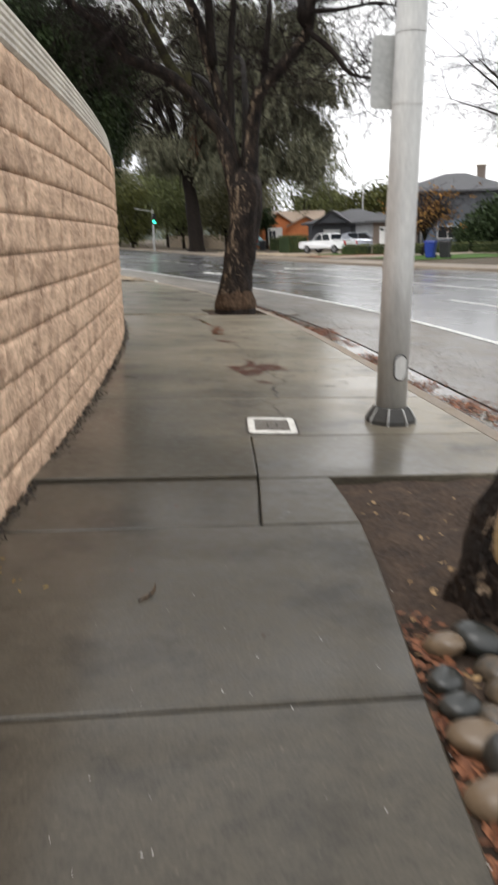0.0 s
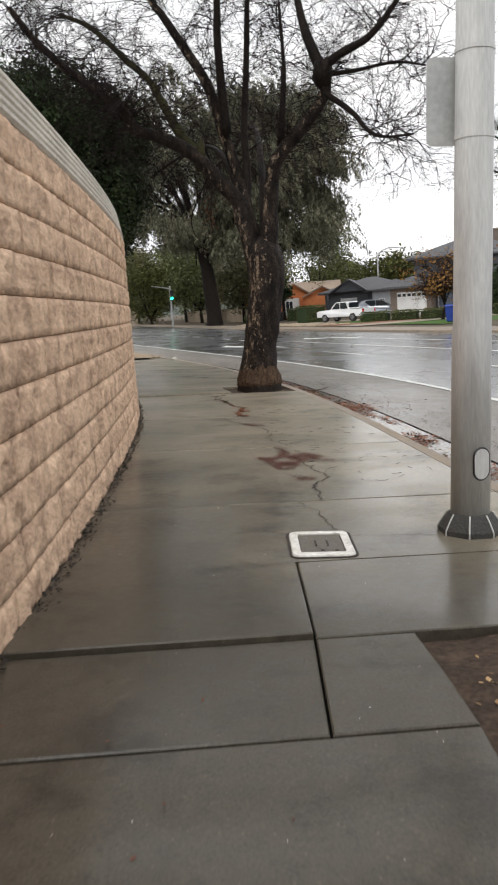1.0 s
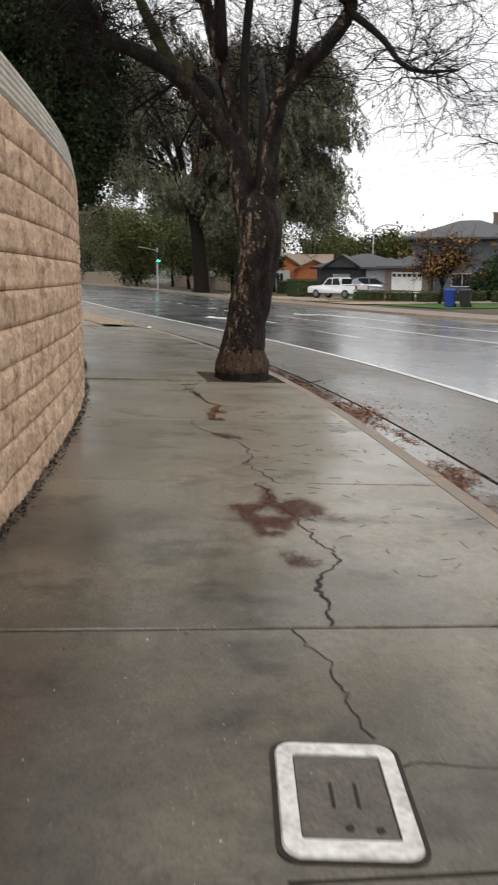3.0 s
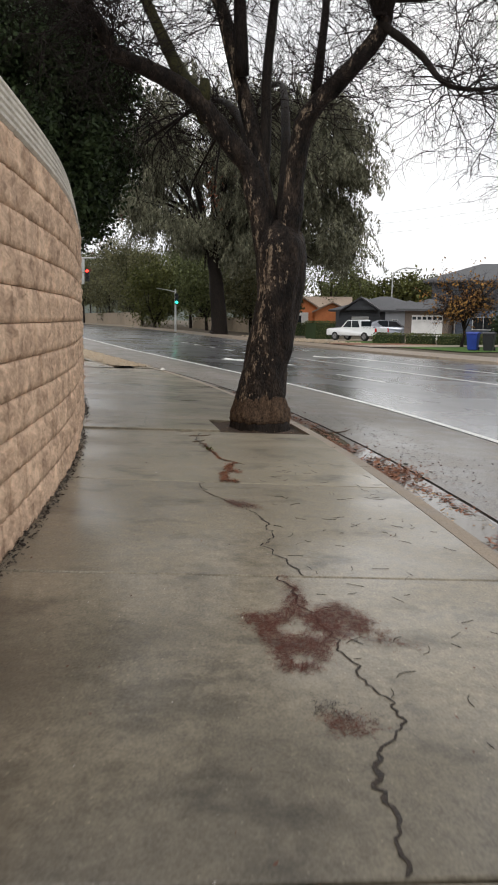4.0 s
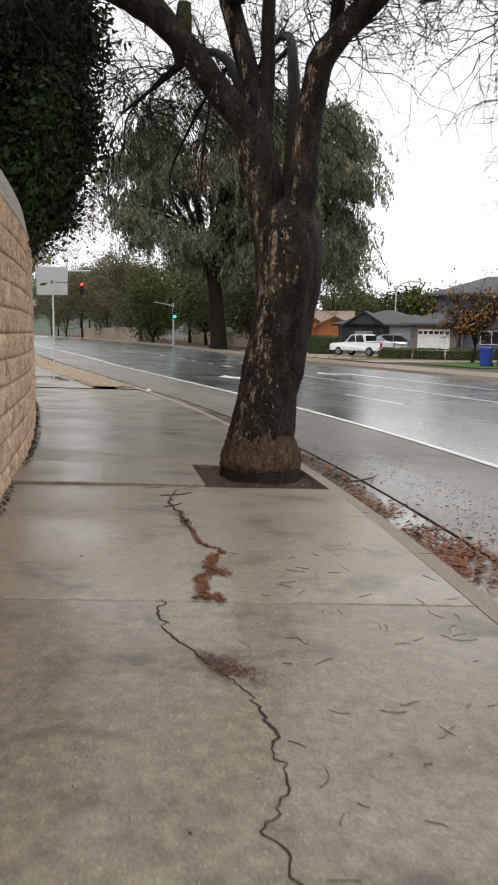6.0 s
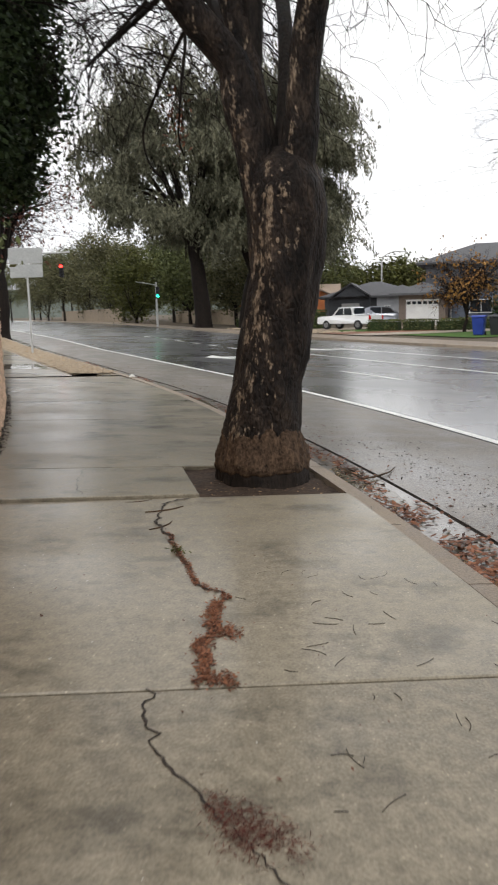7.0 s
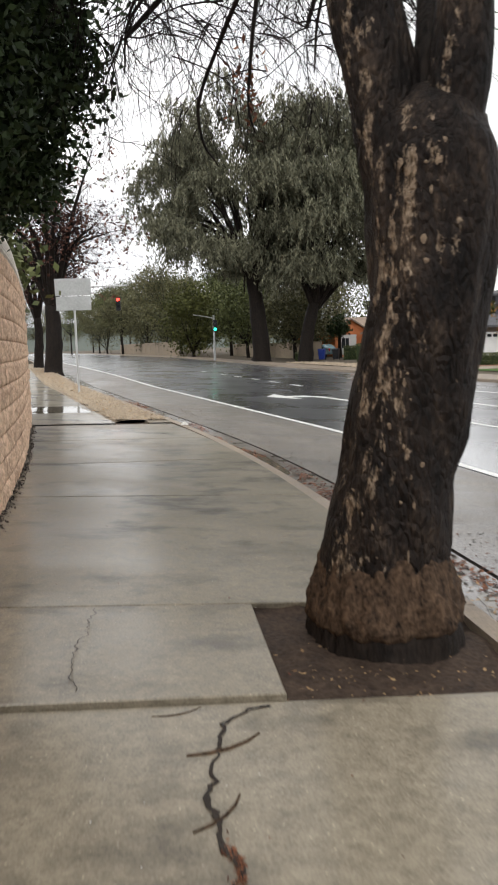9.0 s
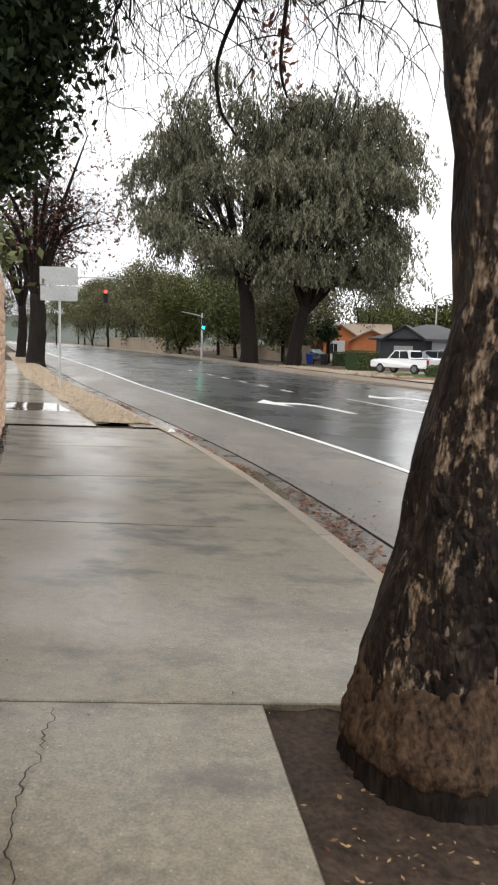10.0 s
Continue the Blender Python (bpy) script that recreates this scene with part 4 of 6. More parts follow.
def street_tree():
    rr = random.Random(11)
    bx, by = 1.68, 14.80
    t = thing("street_tree", (bx - 0.01, by - 0.12, gz(bx)), "leafless street tree with dark wet flaking bark", "tree")
    o = Vector((bx, by, gz(bx)))
    g = Geo()
    axis = smooth_pts([(0, 0, -0.1), (0.0, 0, 0.1), (0.0, 0, 0.3), (0.04, -0.01, 0.55), (0.08, -0.02, 0.8), (0.165, -0.03, 1.22), (0.225, -0.03, 1.67), (0.25, -0.02, 2.07), (0.235, -0.01, 2.3), (0.225, 0.0, 2.52)], 6)
    zs = [p.z for p in axis]
    rad = [float(np.interp(z, [-0.1, 0.02, 0.12, 0.2, 0.3, 0.42, 0.55, 0.8, 1.22, 1.67, 2.0, 2.2, 2.38, 2.52], [0.29, 0.30, 0.31, 0.315, 0.312, 0.30, 0.288, 0.268, 0.266, 0.278, 0.296, 0.305, 0.25, 0.08])) for z in zs]
    g.tube(axis, rad, 40, 0.13, 3)
    g.link("trunk", M["trunk"], t, smooth=True)
    # swollen burl at the foot
    g = Geo()
    ring = 110
    for name, mm, lab, prof in (("root_collar", "bark", "dark fibrous root collar", [(0.40, -0.14), (0.378, -0.05), (0.368, 0.02), (0.366, 0.07), (0.33, 0.10)]),
                                ("burl", "redbark", "dark brown swollen burl bark", [(0.345, 0.05), (0.366, 0.06), (0.373, 0.075), (0.375, 0.095), (0.374, 0.115), (0.371, 0.135), (0.367, 0.155), (0.361, 0.18), (0.354, 0.205), (0.346, 0.23), (0.337, 0.26), (0.328, 0.29), (0.319, 0.32), (0.309, 0.36), (0.285, 0.41)])):
        g, vs = Geo(), []
        for r, z in prof:
            for k in range(ring):
                a = 2 * math.pi * k / ring
                w = 1 + 0.08 * noise.noise(Vector((math.cos(a) * 2.0, math.sin(a) * 2.0, z * 3))) + 0.05 * noise.noise(Vector((math.cos(a) * 11, math.sin(a) * 11, z * 22))) + 0.04 * noise.noise(Vector((math.cos(a) * 30, math.sin(a) * 30, z * 60)))
                zz = z + 0.035 * noise.noise(Vector((math.cos(a) * 4, math.sin(a) * 4, 7)))
                vs.append((0.02 + r * w * math.cos(a), r * w * math.sin(a), zz))
        g.add(vs, [(i * ring + k, i * ring + (k + 1) % ring, (i + 1) * ring + (k + 1) % ring, (i + 1) * ring + k) for i in range(len(prof) - 1) for k in range(ring)])
        g.link(name, M[mm], t, lab, smooth=True)
    # pale flaking patches down the street-facing side
    g = Geo()
    for i in range(70):
        z = rr.uniform(0.4, 2.3)
        a = rr.gauss(-2.05, 0.17 + 0.22 * (z < 1.2)) + 0.1 * math.sin(z * 3)
        i0 = min(range(len(zs)), key=lambda q: abs(zs[q] - z))
        c, r = axis[i0], rad[i0] * 1.02
        h, w = rr.uniform(0.006, 0.03), rr.uniform(0.02, 0.06)
        if rr.random() < 0.25:
            a = rr.uniform(-2.9, -0.3)
            h, w = h * 0.5, w * 0.5
        n = 7
        rim = [(c.x + (r + 0.004) * math.cos(a + w * math.cos(q) * rr.uniform(0.5, 1.1)), c.y + (r + 0.004) * math.sin(a + w * math.cos(q)), z + h * math.sin(q) * rr.uniform(0.6, 1.3)) for q in [2 * math.pi * k / n for k in range(n)]]
        mid = (c.x + (r + 0.008) * math.cos(a), c.y + (r + 0.008) * math.sin(a), z)
        g.add([mid] + rim, [(0, 1 + k, 1 + (k + 1) % n) for k in range(n)])
    g.link("bark_flaking", M["paperbark"], t, "pale flaking bark patches", kind="stuff")
    limbs = [
        ([(1.84, 14.82, 1.75), (1.76, 14.81, 2.15), (1.66, 14.8, 2.52), (1.59, 14.79, 2.8), (1.53, 14.78, 3.05), (1.25, 14.7, 3.35), (0.95, 14.62, 3.69), (0.66, 14.54, 3.89), (0.32, 14.46, 4.03), (-0.04, 14.38, 4.15), (-0.15, 14.3, 4.34), (-0.34, 14.22, 4.53), (-0.74, 14.14, 4.8), (-1.08, 14.06, 5.07), (-1.41, 13.98, 5.4), (-1.68, 13.9, 5.78)], 0.172, 0.045, "trunk"),
        ([(1.01, 14.7, 3.6), (0.9, 14.87, 3.85), (0.68, 15.04, 4.19), (0.45, 15.21, 4.69), (0.24, 15.39, 5.14), (-0.1, 15.56, 5.51), (-0.63, 15.73, 6.08), (-1.14, 15.9, 6.37)], 0.115, 0.03, "moss"),
        ([(1.88, 14.86, 1.85), (1.8, 14.86, 2.3), (1.71, 14.86, 2.76), (1.57, 14.97, 3.51), (1.35, 15.07, 4.35), (1.18, 15.18, 5.0), (0.9, 15.28, 5.53), (0.57, 15.39, 6.1), (0.36, 15.49, 6.45), (-0.01, 15.6, 7.34)], 0.14, 0.05, "trunk"),
        ([(1.43, 14.9, 4.12), (1.38, 14.75, 4.97), (1.36, 14.6, 5.52), (1.38, 14.45, 6.04), (1.35, 14.3, 6.79)], 0.085, 0.04, "bark"),
        ([(1.68, 14.9, 2.9), (1.73, 14.94, 3.4), (1.75, 15.06, 4.23), (1.86, 15.17, 5.25), (1.96, 15.28, 6.34), (2.03, 15.4, 7.36)], 0.085, 0.035, "bark"),
        ([(1.96, 14.76, 1.75), (1.99, 14.74, 2.15), (2.03, 14.71, 2.52), (2.05, 14.68, 2.94), (2.11, 14.6, 3.37), (2.17, 14.52, 3.6), (2.4, 14.44, 3.87), (2.73, 14.36, 4.2), (2.98, 14.28, 4.57), (2.92, 14.2, 4.85)], 0.158, 0.085, "trunk"),
        ([(2.92, 14.2, 4.84), (2.72, 14.37, 5.48), (2.65, 14.53, 6.03), (2.58, 14.7, 6.86)], 0.1, 0.03, "bark"),
        ([(2.92, 14.2, 4.88), (3.18, 14.05, 5.04), (3.59, 13.9, 5.22), (3.92, 13.75, 5.56), (4.2, 13.6, 5.95)], 0.085, 0.03, "bark"),
        ([(2.92, 14.25, 4.56), (3.31, 14.04, 4.2), (3.52, 13.82, 3.85), (3.72, 13.61, 3.71), (4.09, 13.4, 3.69)], 0.055, 0.014, "bark"),
        ([(2.27, 14.6, 3.81), (2.41, 14.83, 4.87), (2.47, 15.07, 5.37), (2.48, 15.3, 6.38)], 0.065, 0.02, "bark"),
        ([(2.95, 14.2, 4.79), (3.47, 14.3, 4.86), (4.18, 14.4, 4.99), (4.89, 14.5, 4.92)], 0.045, 0.012, "bark"),
        ([(1.72, 14.88, 2.3), (1.62, 14.98, 3.0), (1.45, 15.8, 3.9), (1.2, 16.9, 4.35), (0.8, 18.0, 4.4), (0.2, 18.9, 4.2)], 0.08, 0.02, "bark"),
        ([(1.88, 14.85, 2.2), (1.98, 14.98, 2.9), (2.1, 15.9, 4.0), (2.2, 17.2, 4.7), (2.1, 18.6, 4.9), (2.0, 19.8, 4.6)], 0.09, 0.02, "bark"),
    ]
    sources, hang = [], []
    for pts, a, b, m in limbs:
        p = smooth_pts([Vector(q) - o for q in pts], 5)
        Geo().tube(p, limb_radii(len(p), a, b), 14, 0.13, len(p)).link("limb", M[m], t, smooth=True)
        n0 = len(p) // 2
        sources += [(p[j], (p[j] - p[j - 1]).normalized()) for j in range(n0, len(p))]
    # sawn stub with moss
    Geo().tube([Vector((0.96, 14.66, 3.6)) - o, Vector((0.97, 14.6, 3.8)) - o, Vector((0.98, 14.58, 3.98)) - o], [0.075, 0.075, 0.06], 12, 0.15, 5).link("stub", M["moss"], t, "mossy sawn stub", smooth=True)
    Geo().tube([Vector((2.93, 14.24, 4.62)) - o, Vector((2.94, 14.2, 4.82)) - o, Vector((2.92, 14.18, 5.0)) - o], [0.10, 0.165, 0.12], 12, 0.15, 5).link("stub", M["bark"], t, smooth=True)
    tw = Geo()
    for i in range(580):
        p, d = sources[rr.randrange(len(sources))]
        up = rr.random() < 0.55
        s = Vector((rr.gauss(0, 0.8), rr.gauss(0, 0.8), rr.uniform(0.3, 1.2) if up else rr.uniform(-0.6, 0.4)))
        twig(tw, p, d * 0.4 + s, rr.uniform(0.5, 1.25), rr.uniform(0.006, 0.012), 2, rr, -0.02 if up else 0.3, 5, 0.33, 2.9)
    tw.link("twig_spray", M["twig"], t, kind="stuff")
    # fine twigs hanging from the limbs that reach over the pavement beyond
    tw = Geo()
    for i in range(64):
        a = rr.random()
        base = Vector((rr.uniform(-0.3, 2.6), rr.uniform(16.5, 19.6), rr.uniform(3.9, 4.9))) - o
        twig(tw, base, (rr.gauss(0, 0.8), rr.gauss(0, 0.8), 0.1), rr.uniform(0.7, 1.3), 0.010, 2, rr, 0.9, 4, 0.15, 2.75)
    tw.link("hanging_twig_spray", M["twig"], t, kind="stuff")
    # drooping branches, one with a cluster of dead leaves
    for pts in ([(1.45, 15.8, 3.9), (1.25, 16.6, 3.8), (1.02, 17.0, 3.45), (0.86, 17.18, 3.1), (0.88, 17.18, 2.82), (0.98, 17.18, 2.66)], [(1.2, 16.9, 4.35), (1.3, 16.85, 3.9), (1.24, 16.75, 3.4), (1.2, 16.73, 2.95), (1.24, 16.7, 2.75)],
                [(0.95, 17.4, 4.4), (0.7, 17.5, 4.2), (0.35, 17.5, 3.8), (0.3, 17.45, 3.4)], [(2.1, 16.2, 4.2), (1.9, 16.8, 4.1), (1.75, 17.1, 3.7), (1.72, 17.2, 3.3)]):
        p = smooth_pts([Vector(q) - o for q in pts], 5)
        Geo().tube(p, limb_radii(len(p), 0.026, 0.006), 8, 0.15, len(pts)).link("branch", M["bark"], t, smooth=True)
    v, f = leaf_cloud(np.random.default_rng(77), np.array([(1.2, 16.73, zz) for zz in (3.25, 3.15, 3.0, 2.95, 2.85)]) - np.array(o), 16, 0.08, 0.028, 1.2, 0.3, 2.0)
    fast("dead_leaf_cluster", v, f, M["l_litter"], t, kind="stuff")
    return t


street_tree()

# ---- trees round the street ----
leafy_tree("evergreen_tree", (-1.95, 17.3, gz(-1.95)), 5.9, 2.0, "dense dark green tree overhanging the garden wall", "l_dark", 0.16, 0.31, 21, 560, 320, 0.050, 0.17, flat=0.9)
leafy_tree("fruit_tree", (-3.8, 24.6, gz(-3.8)), 3.6, 1.4, "small citrus tree behind the garden wall", "l_green", 0.08, 0.35, 22, 70, 110, 0.11, 0.3)
rr = random.Random(5)
fruit_tree = bpy.data.objects["fruit_tree"]
for i in range(14):
    a = rr.uniform(-1.2, 1.5)
    bm = bmesh.new()
    bmesh.ops.create_icosphere(bm, subdivisions=2, radius=0.05)
    me = bpy.data.meshes.new("orange")
    bm.to_mesh(me)
    bm.free()
    me.materials.append(M["fruit"])
    me.shade_smooth()
    ob = new("orange", me)
    ob.parent = fruit_tree
    ob.location = (1.2 * math.cos(a), 1.2 * math.sin(a), rr.uniform(1.9, 2.8))
pepper_tree((5.3, 82.0, gz(5.3)), 25.5, 9.8, 31, 100, 0.72, -1.8, 0.30)
pepper_tree((9.2, 81.5, gz(9.2)), 23.5, 8.4, 32, 132, 0.6, 2.6, 0.22)
bare_tree("verge_tree", (-7.14, 51.2, gz(-7.1)), 12.0, 4.6, "half-bare roadside tree with rust-brown leaves", 41, 190, 0.42, 0.28, 0.12, 2, 2.4, "l_rust", 1100, kids=5)
bare_tree("verge_tree", (-10.8, 64.7, gz(-10.8)), 11.0, 4.2, "slender bare tree on the verge", 42, 110, 0.3, 0.3, 0.2, 2, 2.2, "l_rust", 700, kids=5)
bare_tree("yard_tree", (18.4, 35.0, gz(18)), 11.0, 7.0, "wide bare tree with drooping fine twigs in a front yard", 43, 330, 0.26, 0.3, 0.22, 3, 2.2, flat=0.85, kids=3)
# woods along the bend
for i, (s, o, h, r, leaf) in enumerate([(102, 19, 8.5, 3.2, "l_olive"), (96, 24, 9, 3.5, "l_green"), (110, 26, 12, 4.5, "l_green"), (122, 20, 13, 4.5, "l_wood"), (118, 30, 14, 5.5, "l_green"), (132, 24, 12, 4.5, "l_olive"),
                                        (140, 20, 15, 5.0, "l_wood"), (150, 26, 14, 5.5, "l_green"), (160, 18.5, 13, 4.5, "l_wood"), (128, 34, 15, 6.0, "l_wood"), (95, 32, 9, 4.0, "l_wood"), (172, 20, 15, 5.0, "l_green"), (185, 18.5, 14, 5.0, "l_wood"),
                                        (205, 19, 15, 6.0, "l_wood"), (230, 14, 16, 7.0, "l_green"), (150, 40, 16, 6.5, "l_green"), (178, 34, 18, 7.0, "l_wood"), (86, 26, 7, 3.5, "l_wood"), (100, 42, 14, 6, "l_green"), (260, 6, 16, 8, "l_wood"), (270, -6, 16, 8, "l_green"), (240, -8, 15, 7, "l_wood"), (215, 30, 18, 8, "l_green"), (250, 22, 18, 8, "l_wood"), (145, 30, 10, 5.5, "l_olive"), (168, 28, 12, 6, "l_wood"), (200, 26, 14, 7, "l_green"), (290, 14, 18, 9, "l_wood"), (290, -20, 18, 9, "l_green"), (270, 40, 18, 9, "l_wood")]):
    x, y, z = on(s, o, 0)
    leafy_tree("roadside_tree", (x, y, z), h, r, {"l_olive": "yellow-green tree beside the far pavement", "l_green": "green leafy tree in the roadside wood", "l_wood": "dark evergreen tree in the roadside wood"}[leaf], leaf, 0.22, 0.07 + 0.12 * (i % 3), 60 + i, 80, 135, 0.19, 0.75, flat=0.8)
for i, (s, o, h, r) in enumerate([(78, -6, 9, 3.4), (95, -5, 11, 4), (112, -4.5, 10, 4), (130, -5, 12, 4.5), (60, -9, 8, 3.2), (150, -5, 12, 5), (90, -15, 12, 5), (112, -20, 14, 6), (140, -17, 14, 6), (172, -10, 14, 6), (200, -7, 15, 7), (100, -32, 14, 7)]):
    x, y, z = on(s, o, 0)
    leafy_tree("roadside_tree", (x, y, z), h, r, "russet-brown tree beyond the garden wall", "l_rust" if i % 2 == 0 else "l_green", 0.25, 0.2, 90 + i, 80, 120, 0.18, 0.7)
leafy_tree("yard_shade_tree", (29.2, 129.8, gz(29)), 8.5, 5.2, "rounded olive tree behind the houses", "l_olive", 0.25, 0.25, 110, 80, 90, 0.34, 0.9)
leafy_tree("yard_shade_tree", (33.5, 112.0, gz(33)), 7.5, 4.2, "rounded olive tree behind the houses", "l_olive", 0.25, 0.25, 111, 80, 90, 0.34, 0.9)
leafy_tree("conifer", (47.0, 99.0, gz(46)), 9.6, 0.8, "thin dark conifer behind the houses", "l_dark", 0.16, 0.1, 112, 60, 80, 0.22, 0.35)
leafy_tree("garden_tree", (29.5, 64.5, gz(29)), 4.2, 2.0, "dark evergreen shrub tree beside the porch", "l_dark", 0.16, 0.15, 113, 80, 90, 0.22, 0.5)
leafy_tree("garden_tree", (26.3, 62.5, gz(26)), 2.4, 1.3, "dark rounded shrub before the house", "l_dark", 0.1, 0.1, 114, 50, 80, 0.16, 0.35)
bare_tree("autumn_tree", (19.0, 53.5, gz(19)), 4.3, 2.9, "small autumn tree with the last rust-brown leaves", 44, 220, 0.10, 0.3, 0.15, 2, 1.3, "l_amber", 520)
# clipped little tree by the bins
leafy_tree("pollard_tree", (14.2, 93.0, gz(14)), 4.4, 1.1, "small pollarded tree beside the bins", "l_dark", 0.22, 0.55, 115, 26, 60, 0.2, 0.25)


def hedge(p, q, w, h, seed, label):
    p, q = Vector(p), Vector(q)
    t = thing("hedge", (*p.to_2d(), gz(p.x)), label, "hedge", math.degrees(math.atan2(q.y - p.y, q.x - p.x)))
    L = (q - p).length
    rng = np.random.default_rng(seed)
    g = Geo()
    g.box((L / 2, 0, h / 2 - 0.05), (L - 0.1, w - 0.15, h - 0.1))
    g.link("hedge_core", M["l_dark"], t)
    n = int(L * (w + 2 * h) * 130)
    f = rng.uniform(0, w + 2 * h, n)
    y = np.where(f < h, -w / 2, np.where(f < h + w, f - h - w / 2, w / 2))
    z = np.where(f < h, f, np.where(f < h + w, h, 2 * h + w - f))
    c = np.stack([rng.uniform(0, L, n), y, z], 1)
    v, fc = leaf_cloud(rng, c, 1, 0.035, 0.09)
    fast("foliage", v, fc, M["l_green"], t)


for i, (p, q) in enumerate([((15.4, 61.5, 0), (17.2, 60.2, 0)), ((17.4, 60.0, 0), (19.0, 58.8, 0)), ((19.2, 58.6, 0), (21.2, 57.2, 0)), ((21.4, 60.5, 0), (24.6, 59.0, 0)), ((24.0, 57.0, 0), (27.5, 55.5, 0))]):
    hedge(p, q, 0.9, 0.75, 130 + i, "low clipped green hedge along the front yard")
hedge((12.6, 72.5, 0), (14.6, 73.5, 0), 1.6, 1.5, 140, "rounded clipped hedge beside the driveway")
hedge((13.2, 84.5, 0), (15.4, 84.0, 0), 1.4, 1.3, 141, "rounded clipped hedge beside the driveway")
hedge((8.6, 84.5, 0), (10.2, 84.2, 0), 0.9, 0.8, 142, "low shrub beneath the drooping tree")

# yards
def patch(name, s0, s1, o0, o1, dz, material, label):
    tagged(ribbon(span(o0, o1, 1.5), dz, span(s0, s1, 1.5), 0.02).link(name, material), label, "ground", kind="structure")


patch("lawn", 40, 47, 21, 30, 0.075, M["grass"], "patch of green lawn in a front yard")
patch("lawn", 54, 58.5, 22.5, 27, 0.075, M["grass"], "patch of green lawn in a front yard")
patch("driveway", 58.8, 64, 19.4, 36, 0.08, M["kerbstone"], "concrete driveway crossing the front yard")
patch("driveway", 47.2, 50.5, 19.4, 36, 0.08, M["kerbstone"], "concrete driveway crossing the front yard")
patch("mulch_bed", 50.6, 54, 19.6, 27, 0.07, M["l_litter"], "red bark mulch bed under a tree")
rr = random.Random(8)
yard_rocks = Geo()
for i in range(420):
    x, y, z = on(rr.uniform(54, 71), rr.uniform(19.6, 22.6), 0.05)
    r = rr.uniform(0.06, 0.17)
    yard_rocks.add([(x + r * a * rr.uniform(0.7, 1.2), y + r * b * rr.uniform(0.7, 1.2), z + r * c * 0.8) for a, b, c in ((1, 0, 0), (0, 1, 0), (-1, 0, 0), (0, -1, 0), (0.1, 0, 1), (0, 0, -0.5))], [(0, 1, 4), (1, 2, 4), (2, 3, 4), (3, 0, 4), (1, 0, 5), (2, 1, 5), (3, 2, 5), (0, 3, 5)])
tagged(yard_rocks.link("yard_rocks", M["gravel"]), "bank of tan landscaping rocks beside the far pavement", "rocks", kind="stuff")
verge_rocks = Geo()
for i in range(2600):
    s = 25.4 + 36 * rr.random() ** 1.6
    x, y, z = on(s, rr.uniform(-0.96, -0.06), 0.02)
    r = rr.uniform(0.025, 0.085)
    verge_rocks.add([(x + r * a * rr.uniform(0.7, 1.2), y + r * b * rr.uniform(0.7, 1.2), z + r * c * 0.6) for a, b, c in ((1, 0, 0), (0, 1, 0), (-1, 0, 0), (0, -1, 0), (0.1, 0, 1))], [(0, 1, 4), (1, 2, 4), (2, 3, 4), (3, 0, 4)])
tagged(verge_rocks.link("rock_mulch", M["gravel"]), "loose tan stones and leaves on the verge", "rocks", kind="stuff")


# ---- houses across the road ----
def window(parent, x, y, z, w, h):
    f = Geo()
    for c, s in (((x, y, z + h / 2), (w + 0.12, 0.08, 0.07)), ((x, y, z - h / 2), (w + 0.16, 0.12, 0.07)), ((x - w / 2, y, z), (0.07, 0.08, h)), ((x + w / 2, y, z), (0.07, 0.08, h)), ((x, y, z), (0.05, 0.06, h))):
        f.box(c, s)
    win = f.link("window", M["trim"], parent)
    Geo().box((x - w / 4, y - 0.005, z), (w / 2 - 0.05, 0.02, h - 0.04)).link("pane", M["glass"], win)
    Geo().box((x + w / 4, y - 0.005, z), (w / 2 - 0.05, 0.02, h - 0.04)).link("pane", M["glass"], win)


def garage_door(parent, x, y, w, h, lights=True):
    d = Geo().box((x, y + 0.05, h / 2), (w, 0.06, h)).link("garage_door", M["trim"], parent, "white panelled garage door")
    n = 4
    for i in range(n):
        Geo().box((x, y, (i + 0.5) * h / n), (w - 0.04, 0.05, h / n - 0.03)).link("panel", M["trim"], d)
    if lights:
        for k in range(6):
            Geo().box((x - w / 2 + w * (k + 0.5) / 6, y - 0.03, h * 0.875), (w / 6 - 0.12, 0.03, h / n * 0.45)).link("pane", M["glass"], d)


def hip_roof(parent, x0, x1, y0, y1, z, h, over, material, axis="x"):
    x0, x1, y0, y1 = x0 - over, x1 + over, y0 - over, y1 + over
    k = min(x1 - x0, y1 - y0) / 2
    a, b = ((x0 + k, (y0 + y1) / 2), (x1 - k, (y0 + y1) / 2)) if x1 - x0 > y1 - y0 else (((x0 + x1) / 2, y0 + k), ((x0 + x1) / 2, y1 - k))
    vs = [(x0, y0, z), (x1, y0, z), (x1, y1, z), (x0, y1, z), (x0, y0, z + 0.18), (x1, y0, z + 0.18), (x1, y1, z + 0.18), (x0, y1, z + 0.18), (*a, z + h), (*b, z + h)]
    long_x = x1 - x0 > y1 - y0
    top = [(4, 5, 9, 8), (5, 6, 9), (6, 7, 8, 9), (7, 4, 8)] if long_x else [(4, 5, 8), (5, 6, 9, 8), (6, 7, 9), (7, 4, 8, 9)]
    return Geo().add(vs, [(3, 2, 1, 0), (0, 1, 5, 4), (1, 2, 6, 5), (2, 3, 7, 6), (3, 0, 4, 7)] + top).link("roof", material, parent)


